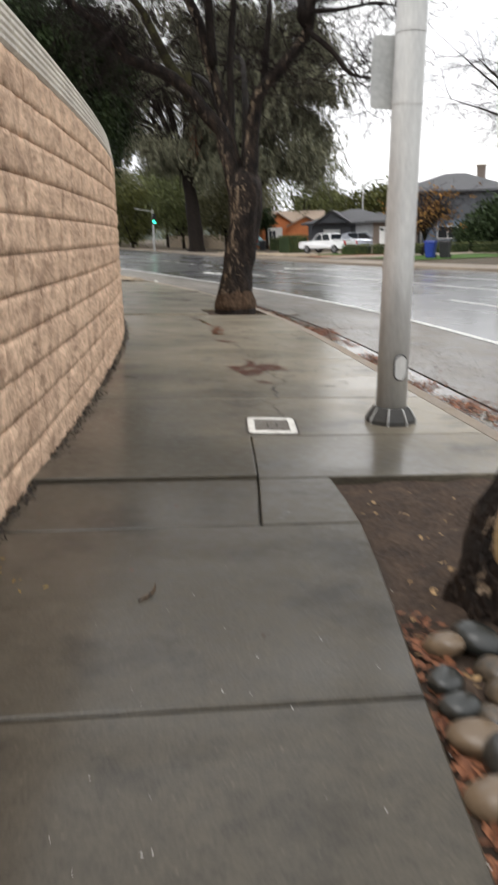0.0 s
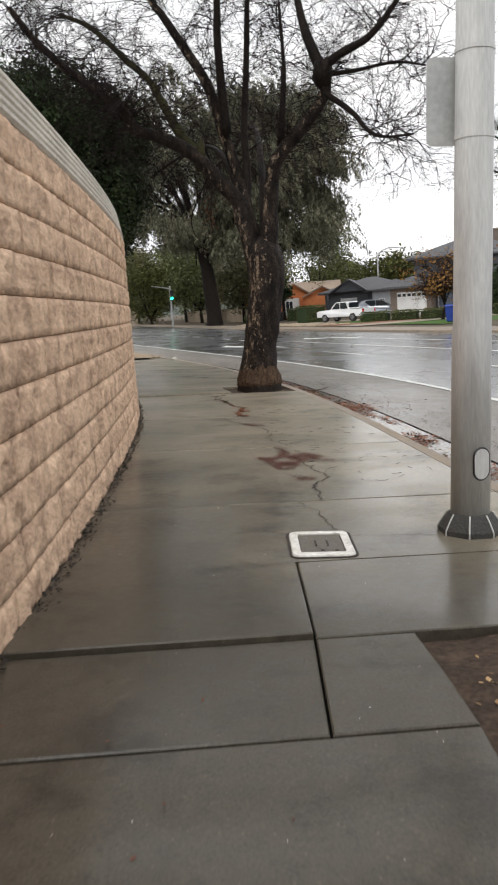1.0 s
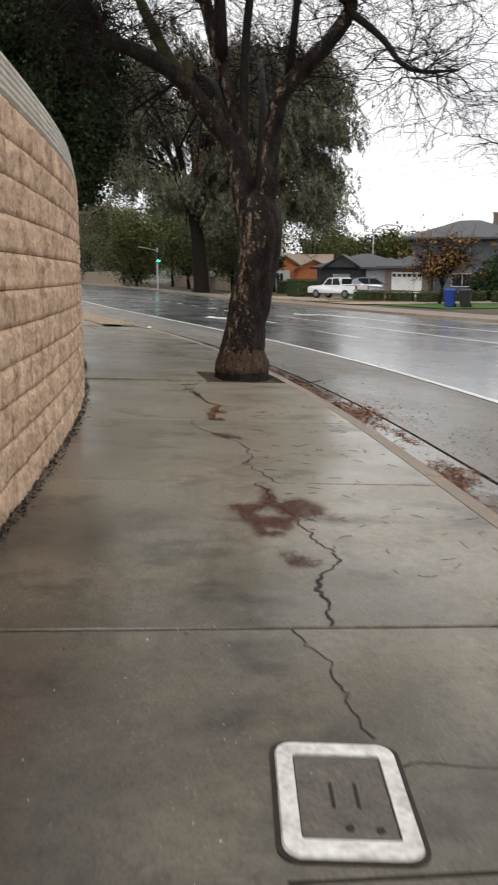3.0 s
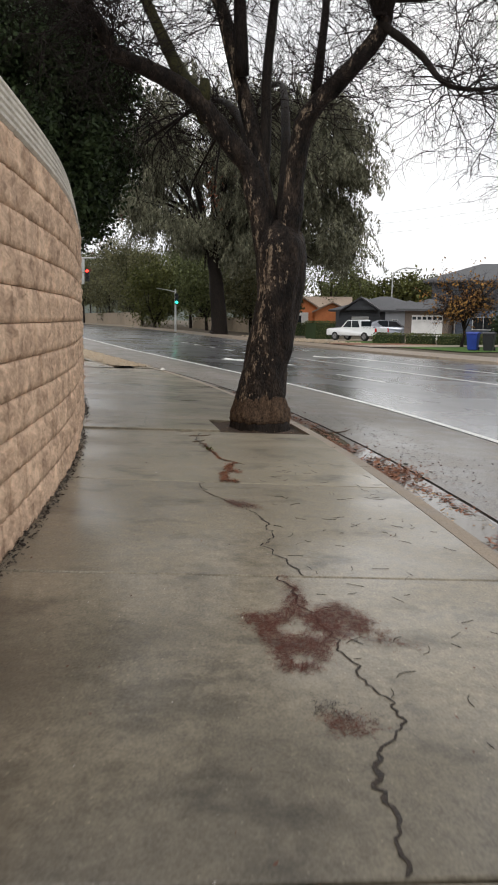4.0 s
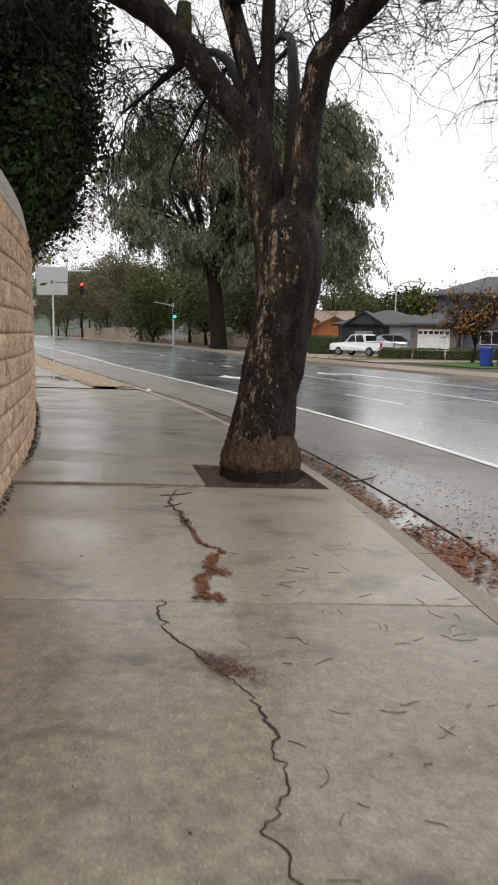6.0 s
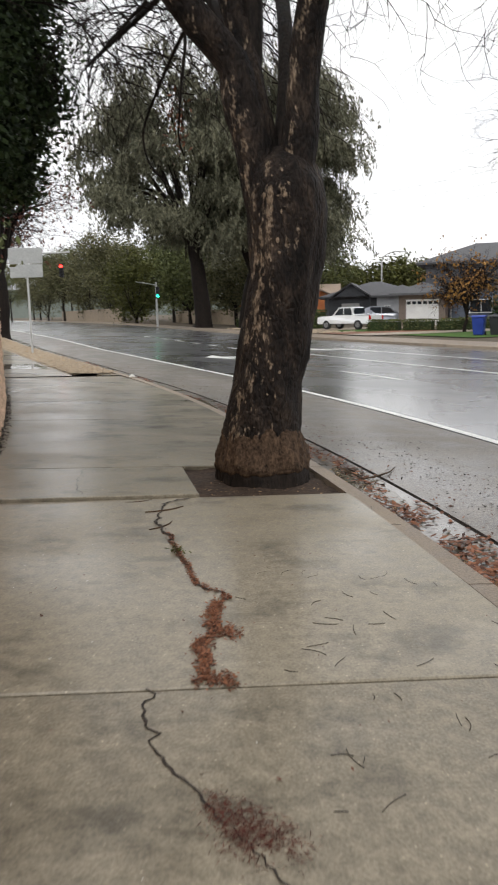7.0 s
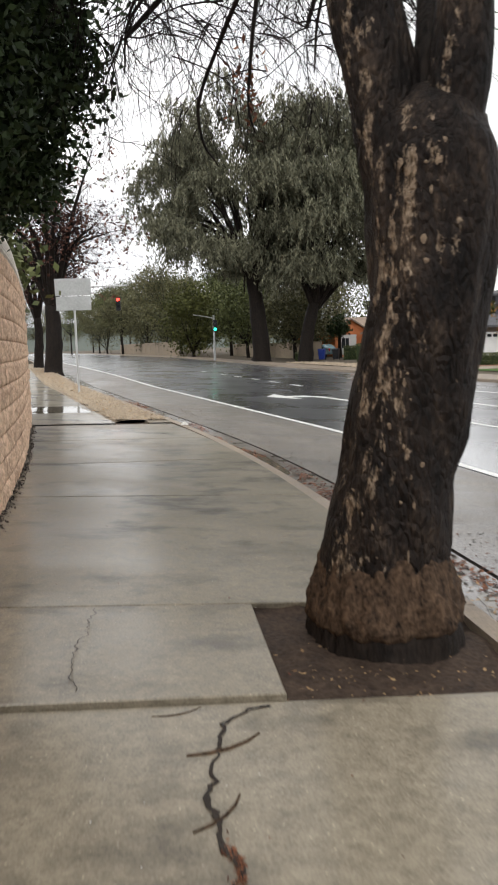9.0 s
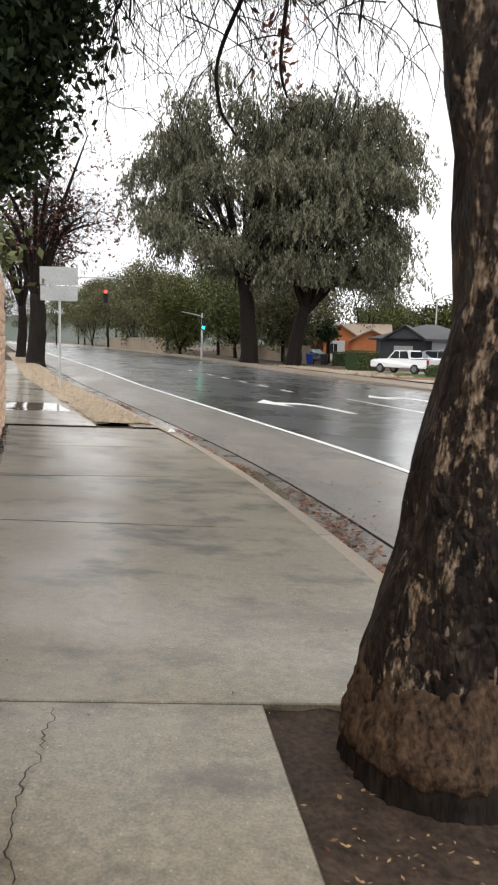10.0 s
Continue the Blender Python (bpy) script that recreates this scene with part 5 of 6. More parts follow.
def gable_roof(parent, x0, x1, y0, y1, z, h, over, material, wall, ridge="y"):
    t = 0.16
    if ridge == "y":
        c = (x0 + x1) / 2
        out = [(x0 - over, z - over * 0.4), (c, z + h), (x1 + over, z - over * 0.4), (x1 + over, z - over * 0.4 + t), (c, z + h + t), (x0 - over, z - over * 0.4 + t)]
        Geo().prism(out, "y", y0 - over, y1 + over).link("roof", material, parent)
        Geo().prism([(x0, z - 0.02), (x1, z - 0.02), (c, z + h - 0.03)], "y", y0, y1).link("gable", wall, parent)
    else:
        c = (y0 + y1) / 2
        out = [(y0 - over, z - over * 0.4), (c, z + h), (y1 + over, z - over * 0.4), (y1 + over, z - over * 0.4 + t), (c, z + h + t), (y0 - over, z - over * 0.4 + t)]
        Geo().prism(out, "x", x0 - over, x1 + over).link("roof", material, parent)
        Geo().prism([(y0, z - 0.02), (y1, z - 0.02), (c, z + h - 0.03)], "x", x0, x1).link("gable", wall, parent)


def walls(parent, x0, x1, y0, y1, z0, z1, material, name="wall"):
    return Geo().box(((x0 + x1) / 2, (y0 + y1) / 2, (z0 + z1) / 2), (x1 - x0, y1 - y0, z1 - z0)).link(name, material, parent)


def siding(parent, x0, x1, y, z0, z1, material):
    n = int((z1 - z0) / 0.3)
    for i in range(n):
        Geo().box(((x0 + x1) / 2, y - 0.02, z0 + (i + 0.5) * (z1 - z0) / n), (x1 - x0, 0.04, (z1 - z0) / n - 0.025)).link("siding_board", material, parent)


def two_storey_house(place, turn):
    t = thing("house", place, "two-storey slate-blue house with hipped grey roof", "house", turn)
    walls(t, -4.6, 5.2, 1.5, 9.5, -0.3, 5.0, M["darkwall"])
    siding(t, -2.6, 5.2, 1.5, 2.75, 4.95, M["darkwall"])
    siding(t, -2.6, 2.4, 1.48, 0.1, 2.6, M["bluewall"])
    hip_roof(t, -4.6, 5.2, 1.5, 9.5, 5.0, 1.9, 0.75, M["roof"])
    walls(t, -6.4, -2.7, -2.5, 3.0, -0.3, 2.45, M["brown"], "garage_wall")
    garage_door(t, -4.5, -2.55, 2.6, 2.1)
    hip_roof(t, -6.4, -2.7, -2.5, 3.0, 2.45, 1.1, 0.7, M["roof"])
    Geo().box((2.7, 5.4, 6.7), (0.8, 0.6, 1.5)).link("chimney", M["brown"], t, "brick chimney", bevel=0.03)
    Geo().box((2.7, 5.4, 7.5), (0.95, 0.75, 0.14)).link("chimney_cap", M["kerbstone"], t)
    hip_roof(t, 2.3, 7.5, -1.5, 3.5, 2.5, 0.7, 0.4, M["roof"])
    for x in (2.5, 4.3, 7.2):
        Geo().box((x, -1.3, 1.2), (0.16, 0.16, 2.6)).link("porch_post", M["trim"], t, bevel=0.01)
    Geo().box((3.4, 1.4, 1.05), (0.95, 0.1, 2.1)).link("front_door", M["darkwall"], t)
    window(t, 0.0, 1.4, 1.45, 1.8, 1.1)
    window(t, 5.8, 3.4, 1.3, 1.5, 1.2)
    walls(t, 4.5, 7.5, 3.5, 9.0, -0.3, 2.6, M["darkwall"])
    Geo().box((-2.45, 1.35, 1.25), (0.1, 0.1, 2.5)).link("downpipe", M["trim"], t)
    return t


def grey_house(place, turn):
    t = thing("house", place, "single-storey grey house with dark shingle roof", "house", turn)
    walls(t, -4.8, 4.8, 1.0, 9.5, -0.3, 2.5, M["darkwall"])
    hip_roof(t, -4.8, 4.8, 1.0, 9.5, 2.5, 1.7, 0.7, M["roof"])
    walls(t, 0.6, 4.7, -1.5, 1.0, -0.3, 2.5, M["greywall"], "front_wall")
    hip_roof(t, 0.6, 5.2, -1.5, 5.0, 2.5, 1.2, 0.5, M["roof"])
    gable_roof(t, -3.6, -0.4, -0.4, 5.0, 2.7, 1.15, 0.5, M["roof"], M["darkwall"])
    garage_door(t, -2.2, 0.9, 1.8, 2.0, False)
    for x in (-4.4, -0.2):
        Geo().box((x, 0.0, 1.2), (0.18, 0.18, 2.7)).link("porch_post", M["darkwall"], t, bevel=0.01)
    window(t, 1.6, -1.55, 1.4, 0.5, 0.6)
    window(t, 3.9, -1.55, 1.4, 0.5, 0.9)
    return t


def orange_house(place, turn):
    t = thing("house", place, "single-storey orange stucco house with tan roof", "house", turn)
    walls(t, -6.5, 5.5, 1.0, 9.5, -0.3, 2.7, M["orange"])
    gable_roof(t, -6.5, 5.5, 1.0, 9.5, 2.7, 1.7, 0.5, M["tileroof"], M["orange"], "x")
    walls(t, -1.8, 1.9, -1.6, 1.0, -0.3, 2.9, M["orange"], "front_wall")
    gable_roof(t, -1.8, 1.9, -1.6, 5.0, 2.9, 1.25, 0.35, M["tileroof"], M["orange"])
    walls(t, 1.5, 5.6, -3.6, 1.0, -0.3, 2.55, M["orange"], "wing_wall")
    gable_roof(t, 1.5, 5.6, -3.6, 4.0, 2.55, 1.05, 0.35, M["tileroof"], M["orange"])
    Geo().box((-0.3, -1.66, 1.3), (1.9, 0.06, 2.3)).link("front_door", M["trim"], t)
    window(t, -0.6, -1.72, 1.5, 0.9, 1.2)
    window(t, -4.3, 0.95, 1.4, 1.4, 1.1)
    return t


def porch_house(place, turn):
    t = thing("house", place, "white board house with porch beside the lawn", "house", turn)
    walls(t, -0.4, 9.0, 0.5, 9.0, -0.3, 2.6, M["greywall"])
    n = 22
    for i in range(n):
        Geo().box((-0.3 + i * 9.2 / n, 0.46, 1.2), (9.2 / n - 0.05, 0.06, 2.6)).link("board", M["trim"], t)
    hip_roof(t, -0.4, 9.0, -1.0, 9.0, 2.6, 1.3, 0.4, M["tileroof"])
    for x in (-0.3, 1.4, 3.2):
        Geo().box((x, -0.9, 1.2), (0.15, 0.15, 2.7)).link("porch_post", M["trim"], t, bevel=0.01)
    return t


two_storey_house((27.6, 71.5, gz(27) + 0.08), -24)
grey_house((22.2, 85.2, gz(22) + 0.08), -20)
orange_house((17.0, 102.0, gz(17) + 0.1), -12)
porch_house((24.6, 51.5, gz(24) + 0.05), -28)
fence = thing("fence", on(90, 27, 0), "tan boundary fence behind the drooping trees", "fence", heading(90) - 90)
for i in range(16):
    Geo().box((-22 + i * 2.0, 0, 0.9), (1.94, 0.08, 1.8)).link("panel", M["tan"], fence)
fence = thing("fence", on(135, 18.8, 0), "tan boundary fence beneath the roadside trees", "fence", heading(135) - 90)
for i in range(24):
    Geo().box((-30 + i * 2.4, 0, 0.9), (2.3, 0.1, 1.9)).link("panel", M["tan"], fence)
hills = Geo()
n = 60
hills.add([(-500 + 1400 * i / n, 760, -2) for i in range(n + 1)] + [(-500 + 1400 * i / n, 790, 12 + 16 * noise.noise(Vector((i * 0.22, 3, 0))) + 10) for i in range(n + 1)], [(i, i + 1, n + 2 + i, n + 1 + i) for i in range(n)])
tagged(hills.link("backdrop", M["hill"]), "hazy low hills beyond the houses", "hills", kind="structure")


# ---- vehicles ----
def wheel(parent, x, y, r, w):
    tyre = Geo().tube([(x, y - w / 2, r), (x, y - w / 2 + 0.02, r), (x, y + w / 2 - 0.02, r), (x, y + w / 2, r)], [r * 0.93, r, r, r * 0.93], 20).link("wheel", M["tyre"], parent)
    Geo().tube([(x, y - w / 2 - 0.012, r), (x, y + w / 2 + 0.012, r)], [r * 0.6, r * 0.6], 14).link("rim", M["chrome"], tyre)


def car(name, place, turn, profile, glass, length, width, paint, r, wheels, label, bed=None):
    """A vehicle along local x (nose at -x), from its side profile and window outlines."""
    t = thing(name, place, label, "car", turn)
    low = [(x, z) for x, z in profile]
    n = len(low)
    g = Geo()
    rings = []
    for y, k in ((-width / 2, 0), (width / 2, 1)):
        rings.append([(x, (y if z < 1.0 else y * 0.84), z) for x, z in low])
    g.add(rings[0] + rings[1], [tuple(range(n)), tuple(range(n, 2 * n))[::-1]] + [(i, n + i, n + (i + 1) % n, (i + 1) % n) for i in range(n)])
    g.link("body", paint, t, bevel=0.05)
    for poly in glass:
        for s in (-1, 1):
            vs = [(x, s * (width / 2 * (1.0 - 0.16 * max(0, min(1, (z - 0.98) / 0.04))) + 0.004), z) for x, z in poly]
            Geo().add(vs, [tuple(range(len(vs)))[::s]]).link("side_window", M["glass"], t)
    for x in wheels:
        for s in (-1, 1):
            wheel(t, x, s * (width / 2 - 0.1), r, 0.22)
    for s in (-1, 1):
        Geo().box((length / 2 - 0.03, s * (width / 2 - 0.12), 0.85), (0.1, 0.16, 0.28)).link("tail_light", M["redlamp"], t, bevel=0.01)
        Geo().box((-length / 2 + 0.04, s * (width / 2 - 0.22), 0.72), (0.1, 0.3, 0.16)).link("headlight", M["chrome"], t, bevel=0.01)
    Geo().box((length / 2, 0, 0.48), (0.12, width - 0.1, 0.16)).link("bumper", M["darkmetal"] if bed else paint, t, bevel=0.02)
    Geo().box((-length / 2, 0, 0.45), (0.12, width - 0.1, 0.18)).link("bumper", M["darkmetal"] if bed else paint, t, bevel=0.02)
    return t


pickup = car("pickup_truck", (15.3, 66.5, gz(15.3) + 0.08), -52, [(-2.45, 0.4), (-2.45, 0.85), (-2.2, 0.95), (-1.05, 1.02), (-0.45, 1.6), (0.75, 1.62), (0.95, 1.04), (2.45, 1.02), (2.45, 0.4)],
             [[(-0.85, 1.05), (-0.38, 1.53), (-0.02, 1.54), (-0.02, 1.05)], [(0.05, 1.05), (0.05, 1.54), (0.66, 1.55), (0.82, 1.05)]], 4.9, 1.75, M["carwhite"], 0.34, (-1.55, 1.4), "small white pickup truck parked on the driveway", True)
Geo().box((0.91, 0, 1.32), (0.03, 1.25, 0.42), pose(0, 0, 0)).link("rear_window", M["glass"], pickup)
Geo().box((1.7, 0, 1.03), (1.35, 1.45, 0.02)).link("bed_liner", M["blackbin"], pickup)
suv = car("parked_suv", (21.0, 76.0, gz(21) + 0.08), 160, [(-2.2, 0.35), (-2.2, 0.75), (-1.95, 0.92), (-1.0, 1.03), (-0.3, 1.58), (1.3, 1.66), (1.85, 1.5), (2.2, 1.04), (2.2, 0.35)],
          [[(-0.8, 1.06), (-0.22, 1.52), (0.4, 1.56), (0.4, 1.06)], [(0.47, 1.06), (0.47, 1.56), (1.3, 1.58), (1.75, 1.2), (1.6, 1.06)]], 4.4, 1.8, M["carsilver"], 0.34, (-1.4, 1.35), "silver crossover car parked before the garage")
sedan = car("parked_car", (13.0, 97.5, gz(13) + 0.08), -60, [(-2.2, 0.35), (-2.2, 0.7), (-1.2, 0.98), (-0.5, 1.4), (0.8, 1.42), (1.5, 1.02), (2.2, 0.95), (2.2, 0.35)],
            [[(-0.95, 1.0), (-0.45, 1.34), (0.1, 1.36), (0.1, 1.0)], [(0.17, 1.0), (0.17, 1.36), (0.75, 1.36), (1.2, 1.0)]], 4.4, 1.75, M["carteal"], 0.32, (-1.4, 1.35), "teal sedan parked before the orange house")


def wheelie_bin(place, turn, body, label):
    t = thing("wheelie_bin", place, label, "bin", turn, "bins at the kerbside")
    g = Geo()
    g.add([(-0.24, -0.26, 0.06), (0.24, -0.26, 0.06), (0.24, 0.26, 0.06), (-0.24, 0.26, 0.06), (-0.31, -0.36, 0.95), (0.31, -0.36, 0.95), (0.31, 0.36, 0.95), (-0.31, 0.36, 0.95)], [(3, 2, 1, 0), (4, 5, 6, 7), (0, 1, 5, 4), (1, 2, 6, 5), (2, 3, 7, 6), (3, 0, 4, 7)])
    g.link("body", body, t, bevel=0.03)
    Geo().prism([(-0.4, 0.96), (0.4, 0.96), (0.38, 1.02), (0.0, 1.07), (-0.36, 1.03)], "x", -0.34, 0.34).link("lid", body, t, bevel=0.015)
    for s in (-1, 1):
        Geo().tube([(s * 0.30, 0.28, 0.12), (s * 0.24, 0.28, 0.12)], [0.12, 0.12], 14).link("wheel", M["tyre"], t)
    Geo().tube([(-0.25, 0.42, 1.0), (0.25, 0.42, 1.0)], [0.018, 0.018], 8).link("handle", body, t)


wheelie_bin((17.4, 47.6, gz(17.4) + 0.04), -35, M["bluebin"], "blue plastic wheelie bin at the far kerbside")
wheelie_bin((18.2, 47.3, gz(18.2) + 0.04), -35, M["blackbin"], "black plastic wheelie bin beside the blue one")
wheelie_bin((11.2, 85.0, gz(11.4) + 0.06), -20, M["bluebin"], "blue plastic wheelie bin before the orange house")
wheelie_bin((14.1, 84.6, gz(13.7) + 0.06), -20, M["bluebin"], "blue plastic wheelie bin before the orange house")
wheelie_bin((12.6, 85.4, gz(12.6) + 0.06), -20, M["blackbin"], "black plastic wheelie bin before the orange house")
tc = thing("traffic_cone", (15.6, 85.0, gz(15.6) + 0.06), "orange traffic cone standing on the far pavement", "traffic cone")
Geo().tube([(0, 0, 0.04), (0, 0, 0.35), (0, 0, 0.95)], [0.2, 0.13, 0.04], 16).link("cone", M["cone"], tc, smooth=True)
Geo().box((0, 0, 0.02), (0.5, 0.5, 0.04)).link("base", M["cone"], tc, bevel=0.01)
Geo().tube([(0, 0, 0.5), (0, 0, 0.66)], [0.125, 0.095], 16).link("reflective_collar", M["trim"], tc)


# ---- signals, lamps, cables ----
def signal_head(parent, x, y, z, lit, turn=0):
    m = pose(x, y, z, 0, 0, turn)
    h = Geo().box((0, 0, 0), (0.36, 0.25, 1.1), m).link("signal_head", M["blackbin"], parent, bevel=0.03)
    Geo().tube([m @ Vector((0, -0.13, 0.33 if lit == "red" else -0.33)), m @ Vector((0, -0.15, 0.33 if lit == "red" else -0.33))], [0.14, 0.13], 16).link("lit_lens", M[lit], h)
    for k in (0.33, 0, -0.33):
        Geo().tube([m @ Vector((0, -0.12, k + 0.02)), m @ Vector((0, -0.3, k + 0.05))], [0.17, 0.16], 12, cap=False).link("visor", M["blackbin"], h)


ts = thing("traffic_signal", (1.12, 85.0, gz(1.1)), "grey traffic signal pole showing a green light", "traffic signal")
Geo().tube([(0, 0, 0), (0, 0, 4.2)], [0.11, 0.08], 12).link("pole", M["galv"], ts)
Geo().tube([(0, 0, 3.9), (-0.9, -0.1, 4.1), (-1.9, -0.2, 4.25)], [0.05, 0.045, 0.04], 8).link("arm", M["galv"], ts)
signal_head(ts, 0.12, -0.2, 3.2, "green")
ts = thing("traffic_signal", (-16.0, 77.0, gz(-16.0)), "traffic signal mast with a long arm showing red", "traffic signal")
Geo().tube([(0, 0, 0), (0, 0, 6.9)], [0.16, 0.11], 12).link("pole", M["galv"], ts)
Geo().tube([(0, 0, 5.9), (5, -0.2, 6.15), (10.1, -0.4, 6.25)], [0.1, 0.08, 0.05], 8).link("arm", M["galv"], ts)
signal_head(ts, 9.35, -0.5, 4.75, "red")
sl = thing("street_lamp", (27.5, 100.0, gz(27.5)), "tall grey street lamp behind the houses", "street lamp")
Geo().tube(smooth_pts([(0, 0, 0), (0, 0, 6.0), (0.2, 0, 7.4), (1.4, 0, 8.0), (2.4, 0, 8.0)], 4), 0.08, 8).link("pole", M["galv"], sl)
Geo().box((2.6, 0, 7.98), (0.8, 0.3, 0.14)).link("lantern", M["galv"], sl, bevel=0.03)
for k, (a, b) in enumerate([((13.0, 98.0, 12.6), (26.5, 50.0, 9.9)), ((13.0, 98.0, 11.8), (26.5, 50.0, 9.1)), ((13.0, 98.0, 10.7), (26.5, 50.0, 8.5))]):
    a, b = Vector(a), Vector(b)
    g = Geo()
    g.tube([a.lerp(b, q / 16) - Vector((0, 0, 1.0 * 4 * (q / 16) * (1 - q / 16) * 0.7)) for q in range(17)], 0.009, 5)
    tagged(g.link("overhead_cable", M["wire"]), "thin black overhead cable along the far houses", "cable", group="overhead cables")

SIGN_X, SIGN_Y = -2.82, 33.0
SIGN_PLATES = ((2.90, 0.98, 0.46), (2.46, 0.95, 0.38))
sp = thing("road_sign", (SIGN_X, SIGN_Y, gz(SIGN_X)), "two blank grey sign backs on a steel post", "road sign")
Geo().tube([(-0.02, 0, -0.1), (-0.02, 0, SIGN_PLATES[0][0] + 0.1)], 0.03, 10).link("post", M["galv"], sp)
for z, w, h in SIGN_PLATES:
    Geo().box((-0.03, -0.045, z), (w, 0.01, h)).link("sign_plate", M["signback"], sp, bevel=0.004)


def rounded(w, h, r, n=6):
    out = []
    for cx, cy, a0 in ((w / 2 - r, h / 2 - r, 0), (-w / 2 + r, h / 2 - r, 90), (-w / 2 + r, -h / 2 + r, 180), (w / 2 - r, -h / 2 + r, 270)):
        out += [(cx + r * math.cos(radians(a0 + 90 * k / n)), cy + r * math.sin(radians(a0 + 90 * k / n))) for k in range(n + 1)]
    return out


# ---- lamp pole by the kerb ----
def lamp_pole():
    x, y = 1.81, 5.58
    t = thing("lamp_pole", (x, y, gz(x)), "tall grey steel lamp pole on a cast base", "lamp pole")
    t.matrix_world = pose(x, y, gz(x), 0, 1.6, 0)
    Geo().tube([(0, 0, 0.1), (0, 0, 1.15), (0.004, 0, 1.2), (0.008, 0, 3.0), (0.02, 0, 8.5)], [0.112, 0.108, 0.105, 0.100, 0.07], 32).link("shaft", M["galv"], t, smooth=True)
    for z in (2.18, 2.62):
        Geo().tube([(0.006, 0, z), (0.006, 0, z + 0.022)], [0.106, 0.106], 32).link("band", M["galv"], t)
    # eight-sided skirt with ribs
    n = 8
    vs = []
    for r, z in ((0.182, -0.01), (0.182, 0.03), (0.150, 0.085), (0.126, 0.118), (0.112, 0.122)):
        vs += [(r * math.cos(2 * math.pi * (k + 0.5) / n), r * math.sin(2 * math.pi * (k + 0.5) / n), z) for k in range(n)]
    Geo().add(vs, [(i * n + k, i * n + (k + 1) % n, (i + 1) * n + (k + 1) % n, (i + 1) * n + k) for i in range(4) for k in range(n)]).link("base_skirt", M["darkmetal"], t, "dark cast metal base skirt")
    for k in range(n):
        a = 2 * math.pi * (k + 0.5) / n
        Geo().tube([(0.184 * math.cos(a), 0.184 * math.sin(a), 0.0), (0.184 * math.cos(a), 0.184 * math.sin(a), 0.031), (0.152 * math.cos(a), 0.152 * math.sin(a), 0.086), (0.127 * math.cos(a), 0.127 * math.sin(a), 0.12)], 0.005, 6).link("rib", M["galv"], t)
    # hand-hole cover, a rounded plate
    m = pose(0, 0, 0, 0, 0, -90 + 12)
    out = []
    for k in range(24):
        a = 2 * math.pi * k / 24
        out.append((0.046 * math.cos(a), 0.42 + 0.052 * math.sin(a) + (0.035 if math.sin(a) > 0 else -0.035)))
    g = Geo()
    g.prism(out, "y", -0.004, 0.012)
    g.v = [tuple(pose(0, 0, 0, 0, 0, 10) @ Vector((p[0], -0.106 - p[1] * 1.0, p[2]))) for p in g.v]
    g.link("handhole_cover", M["galv"], t, "oval steel hand-hole cover")
    g = Geo()
    g.tube([pose(0, 0, 0, 0, 0, 10) @ Vector((q[0] * 1.06, -0.112, 0.42 + (q[1] - 0.42) * 1.05)) for q in out + out[:1]], 0.006, 6)
    g.link("cover_gasket", M["blackbin"], t)
    # sign plates on the pole, seen from behind
    plate = Geo().prism([(-0.095 + px, 2.40 + pz) for px, pz in rounded(0.25, 0.46, 0.035)], "y", 0.108, 0.116)
    plate.link("sign_plate", M["signback"], t, "grey back of a street sign")
    Geo().tube([(0.01, 0, 8.3), (0.6, 0, 8.75), (2.2, 0, 8.95)], [0.06, 0.05, 0.04], 10).link("arm", M["galv"], t)
    Geo().box((2.5, 0, 8.92), (0.7, 0.3, 0.14)).link("lantern", M["galv"], t, bevel=0.04)


lamp_pole()


# ---- the cover in the pavement ----
ub = thing("utility_cover", (0.905, 5.475, gz(0.905)), "grey utility box lid in a white-painted frame", "utility cover", -6)
ub.matrix_world = pose(0.905, 5.475, gz(0.905), 0, 2.5, -6)
a, b = rounded(0.345, 0.46, 0.05), rounded(0.245, 0.345, 0.012)
n = len(a)
g = Geo()
g.add([(*p, 0.003) for p in a] + [(*p, 0.014) for p in [(q[0] * 0.97, q[1] * 0.98) for q in a]] + [(*p, 0.014) for p in b] + [(*p, -0.01) for p in b], [(j * n + i, j * n + (i + 1) % n, (j + 1) * n + (i + 1) % n, (j + 1) * n + i) for j in range(3) for i in range(n)])
g.link("frame", M["whitepaint"], ub, "white-painted concrete frame, chipped")
g = Geo()
g.prism(rounded(0.37, 0.485, 0.055), "z", -0.03, 0.0055)
g.link("joint", M["crack"], ub)
g = Geo()
g.prism(rounded(0.236, 0.335, 0.01), "z", -0.02, 0.0085)
lid = g.link("lid", M["lid"], ub, "dark speckled polymer lid")
for x in (-0.03, 0.035):
    Geo().box((x, 0.0, 0.0095), (0.009, 0.1, 0.004)).link("cast_mark", M["crack"], lid)
for x, y in ((0.0, -0.125), (0.075, -0.13)):
    Geo().tube([(x, y, 0.004), (x, y, 0.0105)], [0.012, 0.012], 12).link("bolt_hole", M["crack"], lid)


